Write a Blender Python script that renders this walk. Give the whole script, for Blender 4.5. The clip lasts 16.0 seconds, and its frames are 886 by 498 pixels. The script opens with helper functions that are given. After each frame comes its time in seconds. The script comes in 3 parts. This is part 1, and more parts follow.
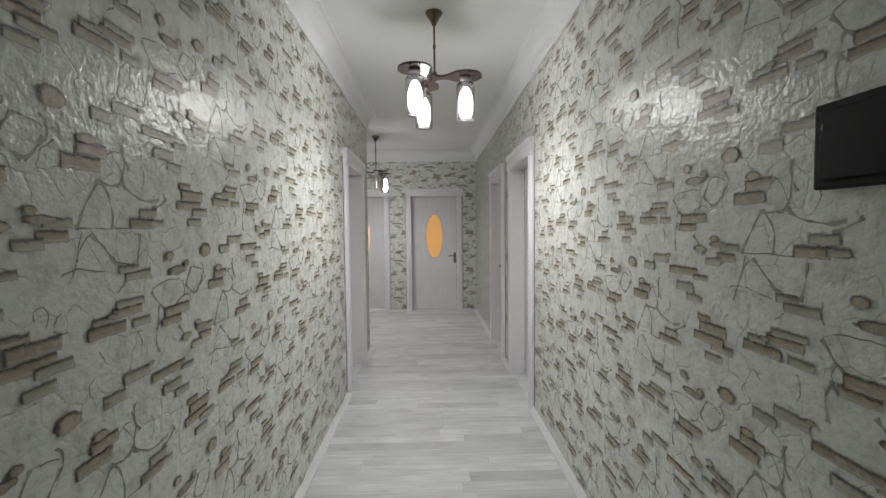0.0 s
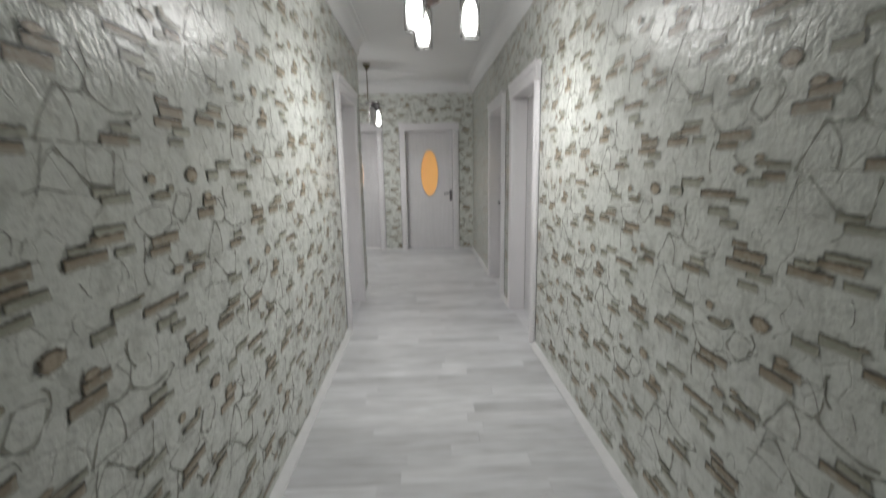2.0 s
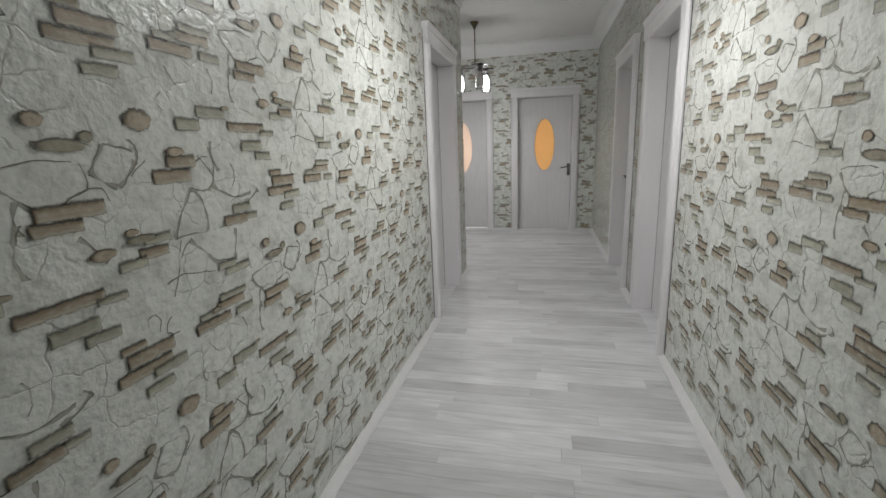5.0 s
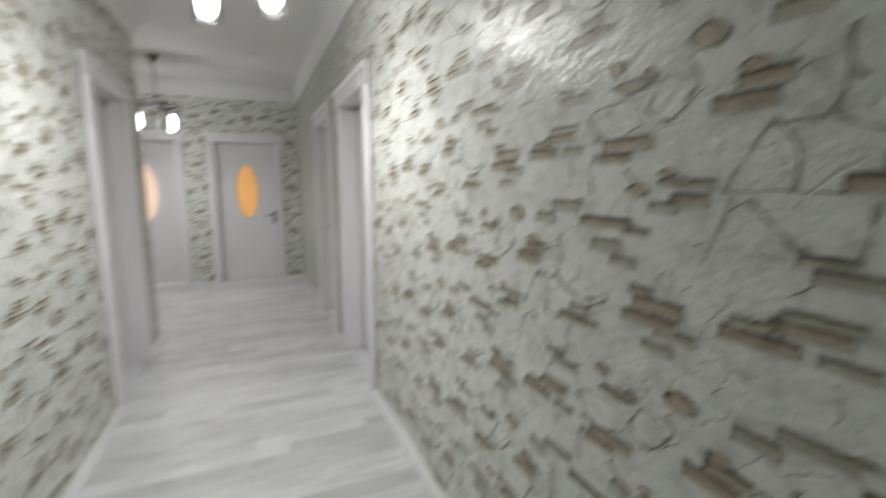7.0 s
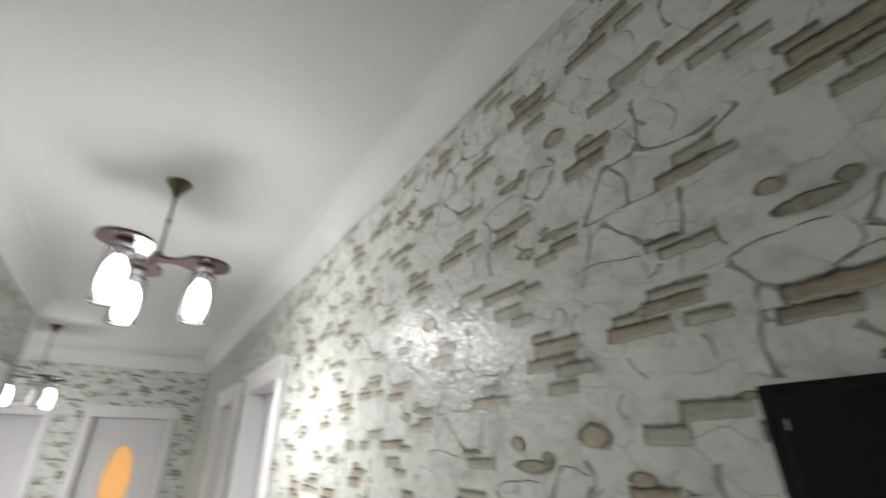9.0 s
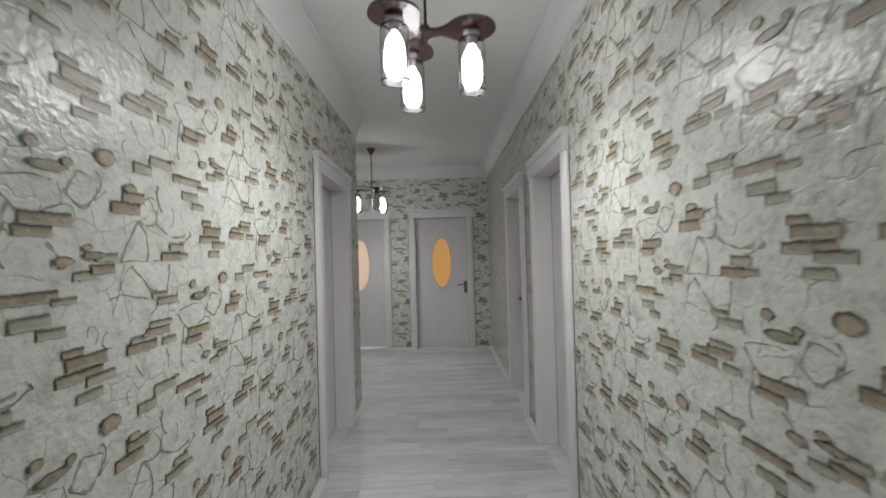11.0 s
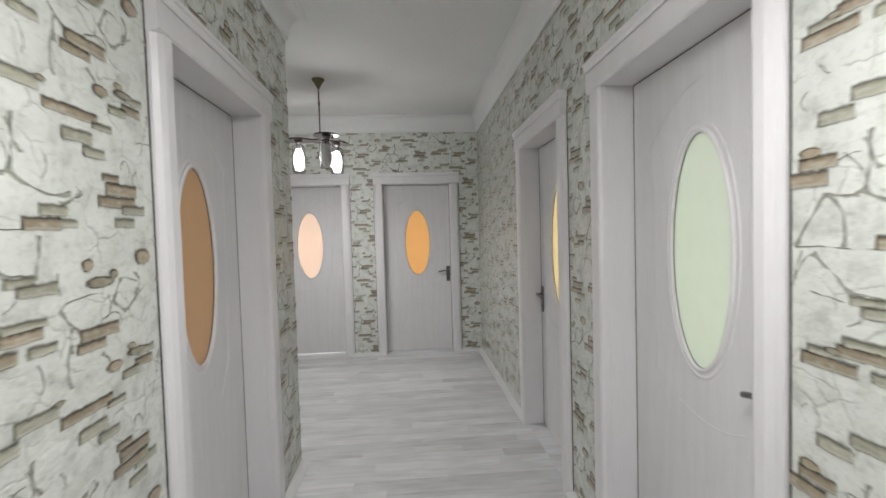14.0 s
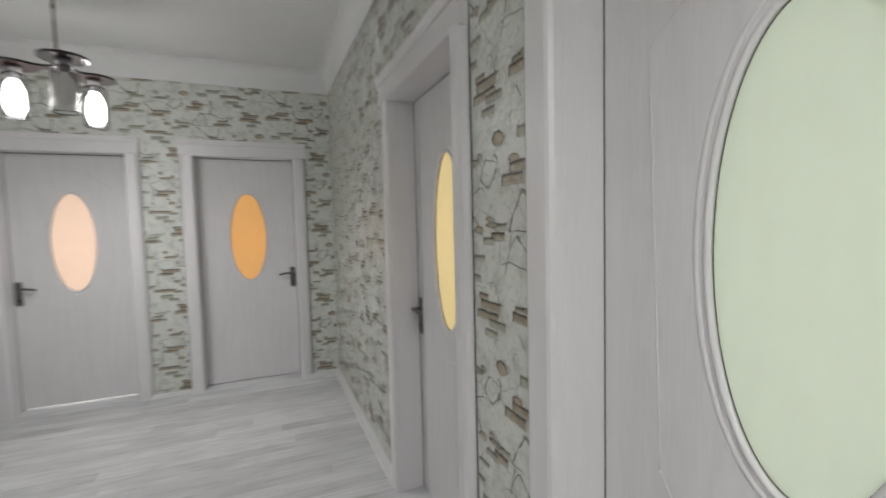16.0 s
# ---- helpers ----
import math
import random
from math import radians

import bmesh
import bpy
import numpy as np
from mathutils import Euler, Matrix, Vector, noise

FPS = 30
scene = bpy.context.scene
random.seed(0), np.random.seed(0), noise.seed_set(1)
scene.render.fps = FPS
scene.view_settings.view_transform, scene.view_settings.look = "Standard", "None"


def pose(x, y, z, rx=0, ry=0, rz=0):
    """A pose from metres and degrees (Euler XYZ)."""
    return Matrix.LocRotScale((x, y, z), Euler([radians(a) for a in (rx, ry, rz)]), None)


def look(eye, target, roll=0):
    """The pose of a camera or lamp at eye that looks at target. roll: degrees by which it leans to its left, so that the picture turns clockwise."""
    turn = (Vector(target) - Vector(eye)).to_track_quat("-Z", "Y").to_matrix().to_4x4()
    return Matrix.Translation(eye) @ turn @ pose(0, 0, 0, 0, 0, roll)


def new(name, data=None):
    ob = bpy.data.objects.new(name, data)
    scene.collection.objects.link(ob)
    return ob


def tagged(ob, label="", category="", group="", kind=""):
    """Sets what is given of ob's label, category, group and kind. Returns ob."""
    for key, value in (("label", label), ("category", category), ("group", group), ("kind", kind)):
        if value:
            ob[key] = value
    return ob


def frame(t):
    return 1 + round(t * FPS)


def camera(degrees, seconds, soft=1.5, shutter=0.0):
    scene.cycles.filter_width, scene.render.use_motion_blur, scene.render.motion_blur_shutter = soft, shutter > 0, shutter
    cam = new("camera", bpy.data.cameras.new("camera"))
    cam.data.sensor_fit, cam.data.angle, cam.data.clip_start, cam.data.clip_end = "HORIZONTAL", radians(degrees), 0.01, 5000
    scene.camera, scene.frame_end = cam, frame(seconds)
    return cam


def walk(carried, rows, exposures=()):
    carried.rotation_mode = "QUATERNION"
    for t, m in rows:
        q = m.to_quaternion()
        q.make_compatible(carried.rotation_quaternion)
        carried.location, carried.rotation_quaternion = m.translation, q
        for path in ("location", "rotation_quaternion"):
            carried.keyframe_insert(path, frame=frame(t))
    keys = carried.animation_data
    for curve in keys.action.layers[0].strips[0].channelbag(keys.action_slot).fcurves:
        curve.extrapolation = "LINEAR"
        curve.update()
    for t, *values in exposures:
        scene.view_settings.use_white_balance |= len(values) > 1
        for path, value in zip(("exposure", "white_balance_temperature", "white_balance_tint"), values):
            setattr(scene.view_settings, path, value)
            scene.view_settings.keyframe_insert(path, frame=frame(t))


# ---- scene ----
cam = camera(90.6, 16.0, shutter=0.52)
PATH = [
    (0, (-0.038, -0.152, 1.411), (0.019, 1.846, 1.32), -0.6),
    (0.5, (-0.076, -0.125, 1.404), (-0.009, 1.872, 1.313), -0.7),
    (1, (-0.08, -0.092, 1.398), (-0.002, 1.904, 1.3), -0.7),
    (1.5, (-0.098, -0.075, 1.396), (-0.017, 1.92, 1.286), -0.8),
    (2, (-0.097, -0.038, 1.359), (-0.01, 1.927, 0.999), -0.9),
    (2.5, (-0.018, 0.113, 1.24), (0.047, 1.927, 0.401), -1.6),
    (3, (0.04, 0.225, 1.208), (0.06, 1.919, 0.145), -1.7),
    (3.5, (0.017, 0.305, 1.223), (0.024, 2.089, 0.318), -1.5),
    (4, (-0.017, 0.419, 1.28), (0.011, 2.347, 0.746), -0.6),
    (4.5, (0.02, 0.506, 1.277), (-0.199, 2.44, 0.819), -1.9),
    (4.7, (0.04, 0.519, 1.272), (-0.409, 2.416, 0.823), -2.2),
    (6.8, (0.021, 0.48, 1.312), (0.518, 2.373, 0.898), -0.5),
    (7, (0.05, 0.467, 1.351), (0.846, 2.28, 1.071), -0.1),
    (7.5, (0.108, 0.47, 1.421), (1.355, 2.033, 1.462), 0.9),
    (8, (0.118, 0.458, 1.479), (1.5, 1.851, 1.868), 2.1),
    (8.5, (0.113, 0.449, 1.539), (1.4, 1.82, 2.221), 2.2),
    (9, (0.087, 0.441, 1.57), (1.078, 1.96, 2.414), -0.1),
    (9.5, (0.044, 0.445, 1.557), (0.485, 2.191, 2.428), -1.4),
    (10, (0.057, 0.501, 1.503), (0.256, 2.406, 2.079), -1.9),
    (10.2, (0.074, 0.528, 1.471), (0.224, 2.487, 1.846), -1.6),
    (12.3, (-0.027, 1.38, 1.396), (-0.11, 3.376, 1.31), -2.0),
    (12.5, (-0.036, 1.465, 1.393), (-0.099, 3.463, 1.318), -2.0),
    (13, (-0.105, 1.72, 1.399), (-0.031, 3.719, 1.351), -1.9),
    (13.5, (-0.106, 2.011, 1.374), (0.028, 4.006, 1.314), -1.8),
    (14, (-0.059, 2.287, 1.392), (0.09, 4.28, 1.32), -1.6),
    (14.5, (-0.091, 2.55, 1.378), (0.113, 4.538, 1.304), -1.6),
    (15, (-0.065, 2.796, 1.379), (0.315, 4.757, 1.282), -1.6),
    (15.5, (0.072, 3.042, 1.379), (0.555, 4.981, 1.284), -1.1),
    (16, (0.146, 3.245, 1.369), (0.903, 5.092, 1.251), -1.4),
]
EXPOSURES = [(0.0, -0.14), (2.0, -0.14), (3.0, -0.13), (4.5, -0.23), (7.0, 0.05), (8.0, 0.45), (9.0, 0.4), (9.5, -0.47), (10.0, -1.15), (10.2, -1.05), (12.3, -0.08), (13.0, -0.07), (14.0, 0.07), (15.0, 0.15), (16.0, 0.02)]
walk(cam, [(t, look(eye, target, roll)) for t, eye, target, roll in PATH], EXPOSURES)

# ---- plan, in metres ----
XL, XR = -0.765, 0.755          # corridor walls
YB, YC, YE = -1.3, 5.0, 7.4     # closed end behind, corner where the hall opens, end wall
XH = -2.33                      # far side of the hall
WP_TOP, CEIL = 2.56, 2.737       # top of the wallpaper, ceiling
THICK = 0.2
OPEN_H = 1.97                   # door openings
DOORS = {                       # wall, centre of the opening along the wall, width, widths of the casing's two legs
    "end": ("N", 0.03, 0.78, (0.1, 0.1)), "hall": ("N", -1.222, 0.78, (0.1, 0.1)), "near_right": ("E", 3.636, 0.79, (0.12, 0.072)), "far_right": ("E", 4.952, 0.785, (0.12, 0.08)),
    "left": ("W", 4.04, 0.795, (0.08, 0.12))}

# ---- world and lamps ----
world = bpy.data.worlds.new("world")
scene.world = world
world.use_nodes = True
world.node_tree.nodes["Background"].inputs[0].default_value = (0.5, 0.5, 0.52, 1)
world.node_tree.nodes["Background"].inputs[1].default_value = 0.02
BULB_WATTS, BULB_DOWN_WATTS = 0.95, 4.9   # round about, and the share that leaves the bulb's end downwards
BULB_COLOUR = (1.0, 0.995, 0.985)


# ---- materials ----
def material(name):
    m = bpy.data.materials.new(name)
    m.use_nodes = True
    return m, m.node_tree.nodes, m.node_tree.links, m.node_tree.nodes["Principled BSDF"]


def node(nodes, kind, **values):
    n = nodes.new(kind)
    for key, value in values.items():
        n.inputs[key.replace("_", " ")].default_value = value
    return n


def ramp(nodes, stops):
    n = nodes.new("ShaderNodeValToRGB")
    while len(n.color_ramp.elements) < len(stops):
        n.color_ramp.elements.new(0.5)
    for e, (at, c) in zip(n.color_ramp.elements, stops):
        e.position, e.color = at, (c, c, c, 1) if isinstance(c, float) else (*c, 1)
    return n


def mix(nodes, links, fac, a, b, mode="MIX"):
    n = nodes.new("ShaderNodeMix")
    n.data_type, n.blend_type = "RGBA", mode
    for sock, value in ((n.inputs[0], fac), (n.inputs[6], a), (n.inputs[7], b)):
        if hasattr(value, "links"):
            links.new(value, sock)
        elif isinstance(value, tuple):
            sock.default_value = (*value, 1)
        else:
            sock.default_value = value
    return n.outputs[2]


def grainy(name, colour, rough=0.5, metal=0.0, scale=40.0, vary=0.12, bump=0.05, stretch=(1, 1, 1), coat=0.0, depth=0.002):
    """A plain surface with variation at two scales and fine relief."""
    m, n, l, p = material(name)
    tc = n.new("ShaderNodeTexCoord")
    mp = n.new("ShaderNodeMapping")
    mp.inputs["Scale"].default_value = stretch
    l.new(tc.outputs["Object"], mp.inputs["Vector"])
    fine = node(n, "ShaderNodeTexNoise", Scale=scale, Detail=5.0, Roughness=0.6)
    large = node(n, "ShaderNodeTexNoise", Scale=scale / 14, Detail=3.0)
    for t in (fine, large):
        l.new(mp.outputs[0], t.inputs["Vector"])
    both = n.new("ShaderNodeMath")
    both.operation = "ADD"
    l.new(fine.outputs[0], both.inputs[0])
    l.new(large.outputs[0], both.inputs[1])
    r = ramp(n, [(0.6, 1.0 - vary), (1.35, 1.0)])
    half = n.new("ShaderNodeMath")
    half.operation, half.inputs[1].default_value = "MULTIPLY", 0.7
    l.new(both.outputs[0], half.inputs[0])
    r.color_ramp.elements[0].position, r.color_ramp.elements[1].position = 0.45, 0.9
    l.new(half.outputs[0], r.inputs[0])
    l.new(mix(n, l, 1.0, colour, r.outputs[0], "MULTIPLY"), p.inputs["Base Color"])
    b = node(n, "ShaderNodeBump", Strength=bump, Distance=depth)
    l.new(fine.outputs[0], b.inputs["Height"])
    l.new(b.outputs[0], p.inputs["Normal"])
    p.inputs["Roughness"].default_value, p.inputs["Metallic"].default_value = rough, metal
    p.inputs["Coat Weight"].default_value = coat
    return m


def wallpaper():
    """Embossed, washable wallpaper: pale green-grey stone faces parted by thin printed cracks, with a satin film."""
    m, n, l, p = material("wallpaper")
    uv = n.new("ShaderNodeUVMap")
    warp = node(n, "ShaderNodeTexNoise", Scale=9.0, Detail=4.0, Roughness=0.55)
    l.new(uv.outputs[0], warp.inputs["Vector"])
    off = n.new("ShaderNodeVectorMath")
    off.operation, off.inputs[1].default_value = "SUBTRACT", (0.5, 0.5, 0.5)
    l.new(warp.outputs["Color"], off.inputs[0])
    small = n.new("ShaderNodeVectorMath")
    small.operation = "SCALE"
    small.inputs["Scale"].default_value = 0.085
    l.new(off.outputs[0], small.inputs[0])
    bent = n.new("ShaderNodeVectorMath")
    bent.operation = "ADD"
    l.new(uv.outputs[0], bent.inputs[0])
    l.new(small.outputs[0], bent.inputs[1])
    cells = n.new("ShaderNodeTexVoronoi")
    cells.feature, cells.voronoi_dimensions = "DISTANCE_TO_EDGE", "2D"
    cells.inputs["Scale"].default_value = 12.0
    l.new(bent.outputs[0], cells.inputs["Vector"])
    tone = n.new("ShaderNodeTexVoronoi")
    tone.voronoi_dimensions = "2D"
    tone.inputs["Scale"].default_value = 12.0
    l.new(bent.outputs[0], tone.inputs["Vector"])
    # cracks: dark core, wide grey joint; both fade in and out along their length
    gap = node(n, "ShaderNodeTexNoise", Scale=7.0, Detail=2.0)
    l.new(uv.outputs[0], gap.inputs["Vector"])
    gate = ramp(n, [(0.46, 0.0), (0.56, 1.0)])
    l.new(gap.outputs[0], gate.inputs[0])
    core = ramp(n, [(0.008, 1.0), (0.018, 0.0)])
    wide = ramp(n, [(0.006, 1.0), (0.045, 0.0)])
    swell = node(n, "ShaderNodeTexNoise", Scale=16.0, Detail=3.0)
    l.new(uv.outputs[0], swell.inputs["Vector"])
    girth = n.new("ShaderNodeMapRange")
    for key, value in (("From Min", 0.32), ("From Max", 0.68), ("To Min", 0.3), ("To Max", 1.65)):
        girth.inputs[key].default_value = value
    l.new(swell.outputs[0], girth.inputs["Value"])
    uneven = n.new("ShaderNodeMath")
    uneven.operation = "DIVIDE"
    l.new(cells.outputs["Distance"], uneven.inputs[0])
    l.new(girth.outputs[0], uneven.inputs[1])
    for r in (core, wide):
        l.new(uneven.outputs[0], r.inputs[0])
    fine = node(n, "ShaderNodeTexNoise", Scale=55.0, Detail=6.0, Roughness=0.65)
    blot = node(n, "ShaderNodeTexNoise", Scale=14.0, Detail=4.0, Roughness=0.6)
    for t in (fine, blot):
        l.new(uv.outputs[0], t.inputs["Vector"])
    mott = ramp(n, [(0.33, (0.575, 0.59, 0.55)), (0.48, (0.73, 0.75, 0.705)), (0.72, (0.785, 0.80, 0.765))])
    l.new(blot.outputs[0], mott.inputs[0])
    speck = ramp(n, [(0.30, 0.78), (0.46, 1.0)])
    l.new(fine.outputs[0], speck.inputs[0])
    base = mix(n, l, 1.0, mott.outputs[0], speck.outputs[0], "MULTIPLY")
    cell_tone = ramp(n, [(0.0, 0.9), (1.0, 1.0)])
    l.new(tone.outputs["Color"], cell_tone.inputs[0])
    base = mix(n, l, 1.0, base, cell_tone.outputs[0], "MULTIPLY")
    gated = n.new("ShaderNodeMath")
    gated.operation = "MULTIPLY"
    l.new(wide.outputs[0], gated.inputs[0])
    l.new(gate.outputs[0], gated.inputs[1])
    soft = n.new("ShaderNodeMath")
    soft.operation, soft.inputs[1].default_value = "MULTIPLY", 0.22
    l.new(gated.outputs[0], soft.inputs[0])
    base = mix(n, l, soft.outputs[0], base, (0.40, 0.40, 0.345))
    dark = n.new("ShaderNodeMath")
    dark.operation = "MULTIPLY"
    l.new(core.outputs[0], dark.inputs[0])
    l.new(gate.outputs[0], dark.inputs[1])
    deep = n.new("ShaderNodeMath")
    deep.operation, deep.inputs[1].default_value = "MULTIPLY", 0.3
    l.new(dark.outputs[0], deep.inputs[0])
    base = mix(n, l, deep.outputs[0], base, (0.13, 0.125, 0.10))
    l.new(base, p.inputs["Base Color"])
    # relief: blistered film, cracks pressed in
    blister = node(n, "ShaderNodeTexNoise", Scale=46.0, Detail=2.0, Roughness=0.5)
    l.new(uv.outputs[0], blister.inputs["Vector"])
    sink = n.new("ShaderNodeMath")
    sink.operation = "SUBTRACT"
    l.new(blister.outputs[0], sink.inputs[0])
    l.new(soft.outputs[0], sink.inputs[1])
    b = node(n, "ShaderNodeBump", Strength=1.0, Distance=0.0034)
    l.new(sink.outputs[0], b.inputs["Height"])
    l.new(b.outputs[0], p.inputs["Normal"])
    p.inputs["Roughness"].default_value = 0.26
    p.inputs["Specular IOR Level"].default_value = 0.4
    return m


def ash_foil():
    """White foil with pressed ash grain: fine upright pores over wide cathedral figures."""
    m, n, l, p = material("white_ash_foil")
    tc = n.new("ShaderNodeTexCoord")
    fine_map, wide_map = n.new("ShaderNodeMapping"), n.new("ShaderNodeMapping")
    fine_map.inputs["Scale"].default_value, wide_map.inputs["Scale"].default_value = (6.0, 6.0, 0.45), (1.0, 1.0, 0.16)
    for mp in (fine_map, wide_map):
        l.new(tc.outputs["Object"], mp.inputs["Vector"])
    pores = node(n, "ShaderNodeTexNoise", Scale=26.0, Detail=5.0, Roughness=0.6)
    l.new(fine_map.outputs[0], pores.inputs["Vector"])
    figure = node(n, "ShaderNodeTexWave", Scale=4.0, Distortion=16.0, Detail=3.0, Detail_Scale=1.2)
    figure.bands_direction = "X"
    l.new(wide_map.outputs[0], figure.inputs["Vector"])
    cloud = node(n, "ShaderNodeTexNoise", Scale=2.5, Detail=2.0)
    l.new(tc.outputs["Object"], cloud.inputs["Vector"])
    both = n.new("ShaderNodeMath")
    both.operation, both.inputs[1].default_value = "MULTIPLY_ADD", 0.2
    l.new(figure.outputs["Fac"], both.inputs[0])
    l.new(pores.outputs[0], both.inputs[2])
    tone = ramp(n, [(0.34, 0.93), (0.82, 1.0)])
    l.new(both.outputs[0], tone.inputs[0])
    stain = ramp(n, [(0.3, 0.96), (0.65, 1.0)])
    l.new(cloud.outputs[0], stain.inputs[0])
    c = mix(n, l, 1.0, (0.785, 0.772, 0.785), tone.outputs[0], "MULTIPLY")
    l.new(mix(n, l, 1.0, c, stain.outputs[0], "MULTIPLY"), p.inputs["Base Color"])
    b = node(n, "ShaderNodeBump", Strength=0.22, Distance=0.0015)
    l.new(both.outputs[0], b.inputs["Height"])
    l.new(b.outputs[0], p.inputs["Normal"])
    p.inputs["Roughness"].default_value = 0.4
    return m


def calc(n, l, kind, a, b=0.0, c=0.0):
    """A Math node; each operand is a socket or a number."""
    m = n.new("ShaderNodeMath")
    m.operation = kind
    for sock, value in zip(m.inputs, (a, b, c)):
        if hasattr(value, "links"):
            l.new(value, sock)
        else:
            sock.default_value = value
    return m.outputs[0]


def step(n, l, value, lo, hi):
    """0 below lo, 1 above hi, eased between."""
    m = n.new("ShaderNodeMapRange")
    m.interpolation_type = "SMOOTHSTEP"
    m.inputs["From Min"].default_value, m.inputs["From Max"].default_value = lo, hi
    l.new(value, m.inputs["Value"])
    return m.outputs[0]


def print_base(name):
    """What all inks of the wallpaper's print share: two maps that hold a motif's own distances, and the noise that frays its edge."""
    m, n, l, p = material(name)
    ends = []
    for layer in ("near", "far"):
        uv = n.new("ShaderNodeUVMap")
        uv.uv_map = layer
        split = n.new("ShaderNodeSeparateXYZ")
        l.new(uv.outputs[0], split.inputs[0])
        ends += [split.outputs[0], split.outputs[1]]
    geo = n.new("ShaderNodeNewGeometry")
    fray = node(n, "ShaderNodeTexNoise", Scale=70.0, Detail=5.0, Roughness=0.7)
    l.new(geo.outputs["Position"], fray.inputs["Vector"])
    p.inputs["Roughness"].default_value = 0.4
    return m, n, l, p, ends, geo, fray.outputs[0]


def print_finish(n, l, p, colour, alpha, fray, depth=0.002):
    l.new(colour, p.inputs["Base Color"])
    l.new(alpha, p.inputs["Alpha"])
    b = node(n, "ShaderNodeBump", Strength=0.5, Distance=depth)
    l.new(fray, b.inputs["Height"])
    l.new(b.outputs[0], p.inputs["Normal"])


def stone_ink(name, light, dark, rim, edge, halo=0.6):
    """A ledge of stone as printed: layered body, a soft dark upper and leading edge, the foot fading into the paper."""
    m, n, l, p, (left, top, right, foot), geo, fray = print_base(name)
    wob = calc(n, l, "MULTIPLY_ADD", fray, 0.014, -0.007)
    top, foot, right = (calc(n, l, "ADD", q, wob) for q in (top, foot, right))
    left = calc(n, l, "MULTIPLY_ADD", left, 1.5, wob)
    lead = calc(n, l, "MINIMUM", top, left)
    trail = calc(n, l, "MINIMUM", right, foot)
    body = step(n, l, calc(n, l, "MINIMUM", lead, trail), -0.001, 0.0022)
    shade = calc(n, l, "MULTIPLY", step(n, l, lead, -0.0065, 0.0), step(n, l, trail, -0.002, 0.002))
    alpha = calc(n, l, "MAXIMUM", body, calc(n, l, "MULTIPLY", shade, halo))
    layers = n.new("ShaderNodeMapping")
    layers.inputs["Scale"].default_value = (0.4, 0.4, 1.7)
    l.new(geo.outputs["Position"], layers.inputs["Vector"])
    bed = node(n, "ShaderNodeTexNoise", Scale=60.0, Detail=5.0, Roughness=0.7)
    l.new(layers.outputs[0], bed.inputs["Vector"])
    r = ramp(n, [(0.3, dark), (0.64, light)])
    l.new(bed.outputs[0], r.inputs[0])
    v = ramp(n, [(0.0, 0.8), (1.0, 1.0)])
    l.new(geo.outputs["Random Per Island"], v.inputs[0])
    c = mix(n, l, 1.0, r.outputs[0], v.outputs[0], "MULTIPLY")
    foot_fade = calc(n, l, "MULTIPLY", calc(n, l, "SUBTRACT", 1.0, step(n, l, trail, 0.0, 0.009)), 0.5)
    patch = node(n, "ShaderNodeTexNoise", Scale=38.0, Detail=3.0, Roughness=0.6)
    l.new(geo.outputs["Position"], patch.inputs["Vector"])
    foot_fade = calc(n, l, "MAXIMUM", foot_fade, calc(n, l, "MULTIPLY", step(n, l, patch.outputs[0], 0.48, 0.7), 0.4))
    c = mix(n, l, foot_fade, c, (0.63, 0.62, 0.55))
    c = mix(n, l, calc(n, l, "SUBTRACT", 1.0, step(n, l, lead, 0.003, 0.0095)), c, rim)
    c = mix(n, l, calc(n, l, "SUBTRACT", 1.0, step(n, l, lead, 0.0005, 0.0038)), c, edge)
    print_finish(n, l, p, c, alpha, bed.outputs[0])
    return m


def pebble_ink(name, light, dark, edge):
    """A small round stone with a ragged outline, darker along its upper edge."""
    m, n, l, p, (x, y, _, _), geo, fray = print_base(name)
    r2 = calc(n, l, "ADD", calc(n, l, "MULTIPLY", x, x), calc(n, l, "MULTIPLY", y, y))
    r2 = calc(n, l, "ADD", calc(n, l, "SQRT", r2), calc(n, l, "MULTIPLY_ADD", fray, 0.9, -0.45))
    alpha = calc(n, l, "SUBTRACT", 1.0, step(n, l, r2, 0.86, 1.06))
    tone = ramp(n, [(0.35, dark), (0.65, light)])
    l.new(fray, tone.inputs[0])
    upper = calc(n, l, "MULTIPLY", step(n, l, r2, 0.5, 0.86), step(n, l, calc(n, l, "SUBTRACT", y, calc(n, l, "MULTIPLY", x, 0.6)), -0.5, 0.35))
    print_finish(n, l, p, mix(n, l, upper, tone.outputs[0], edge), alpha, fray)
    return m


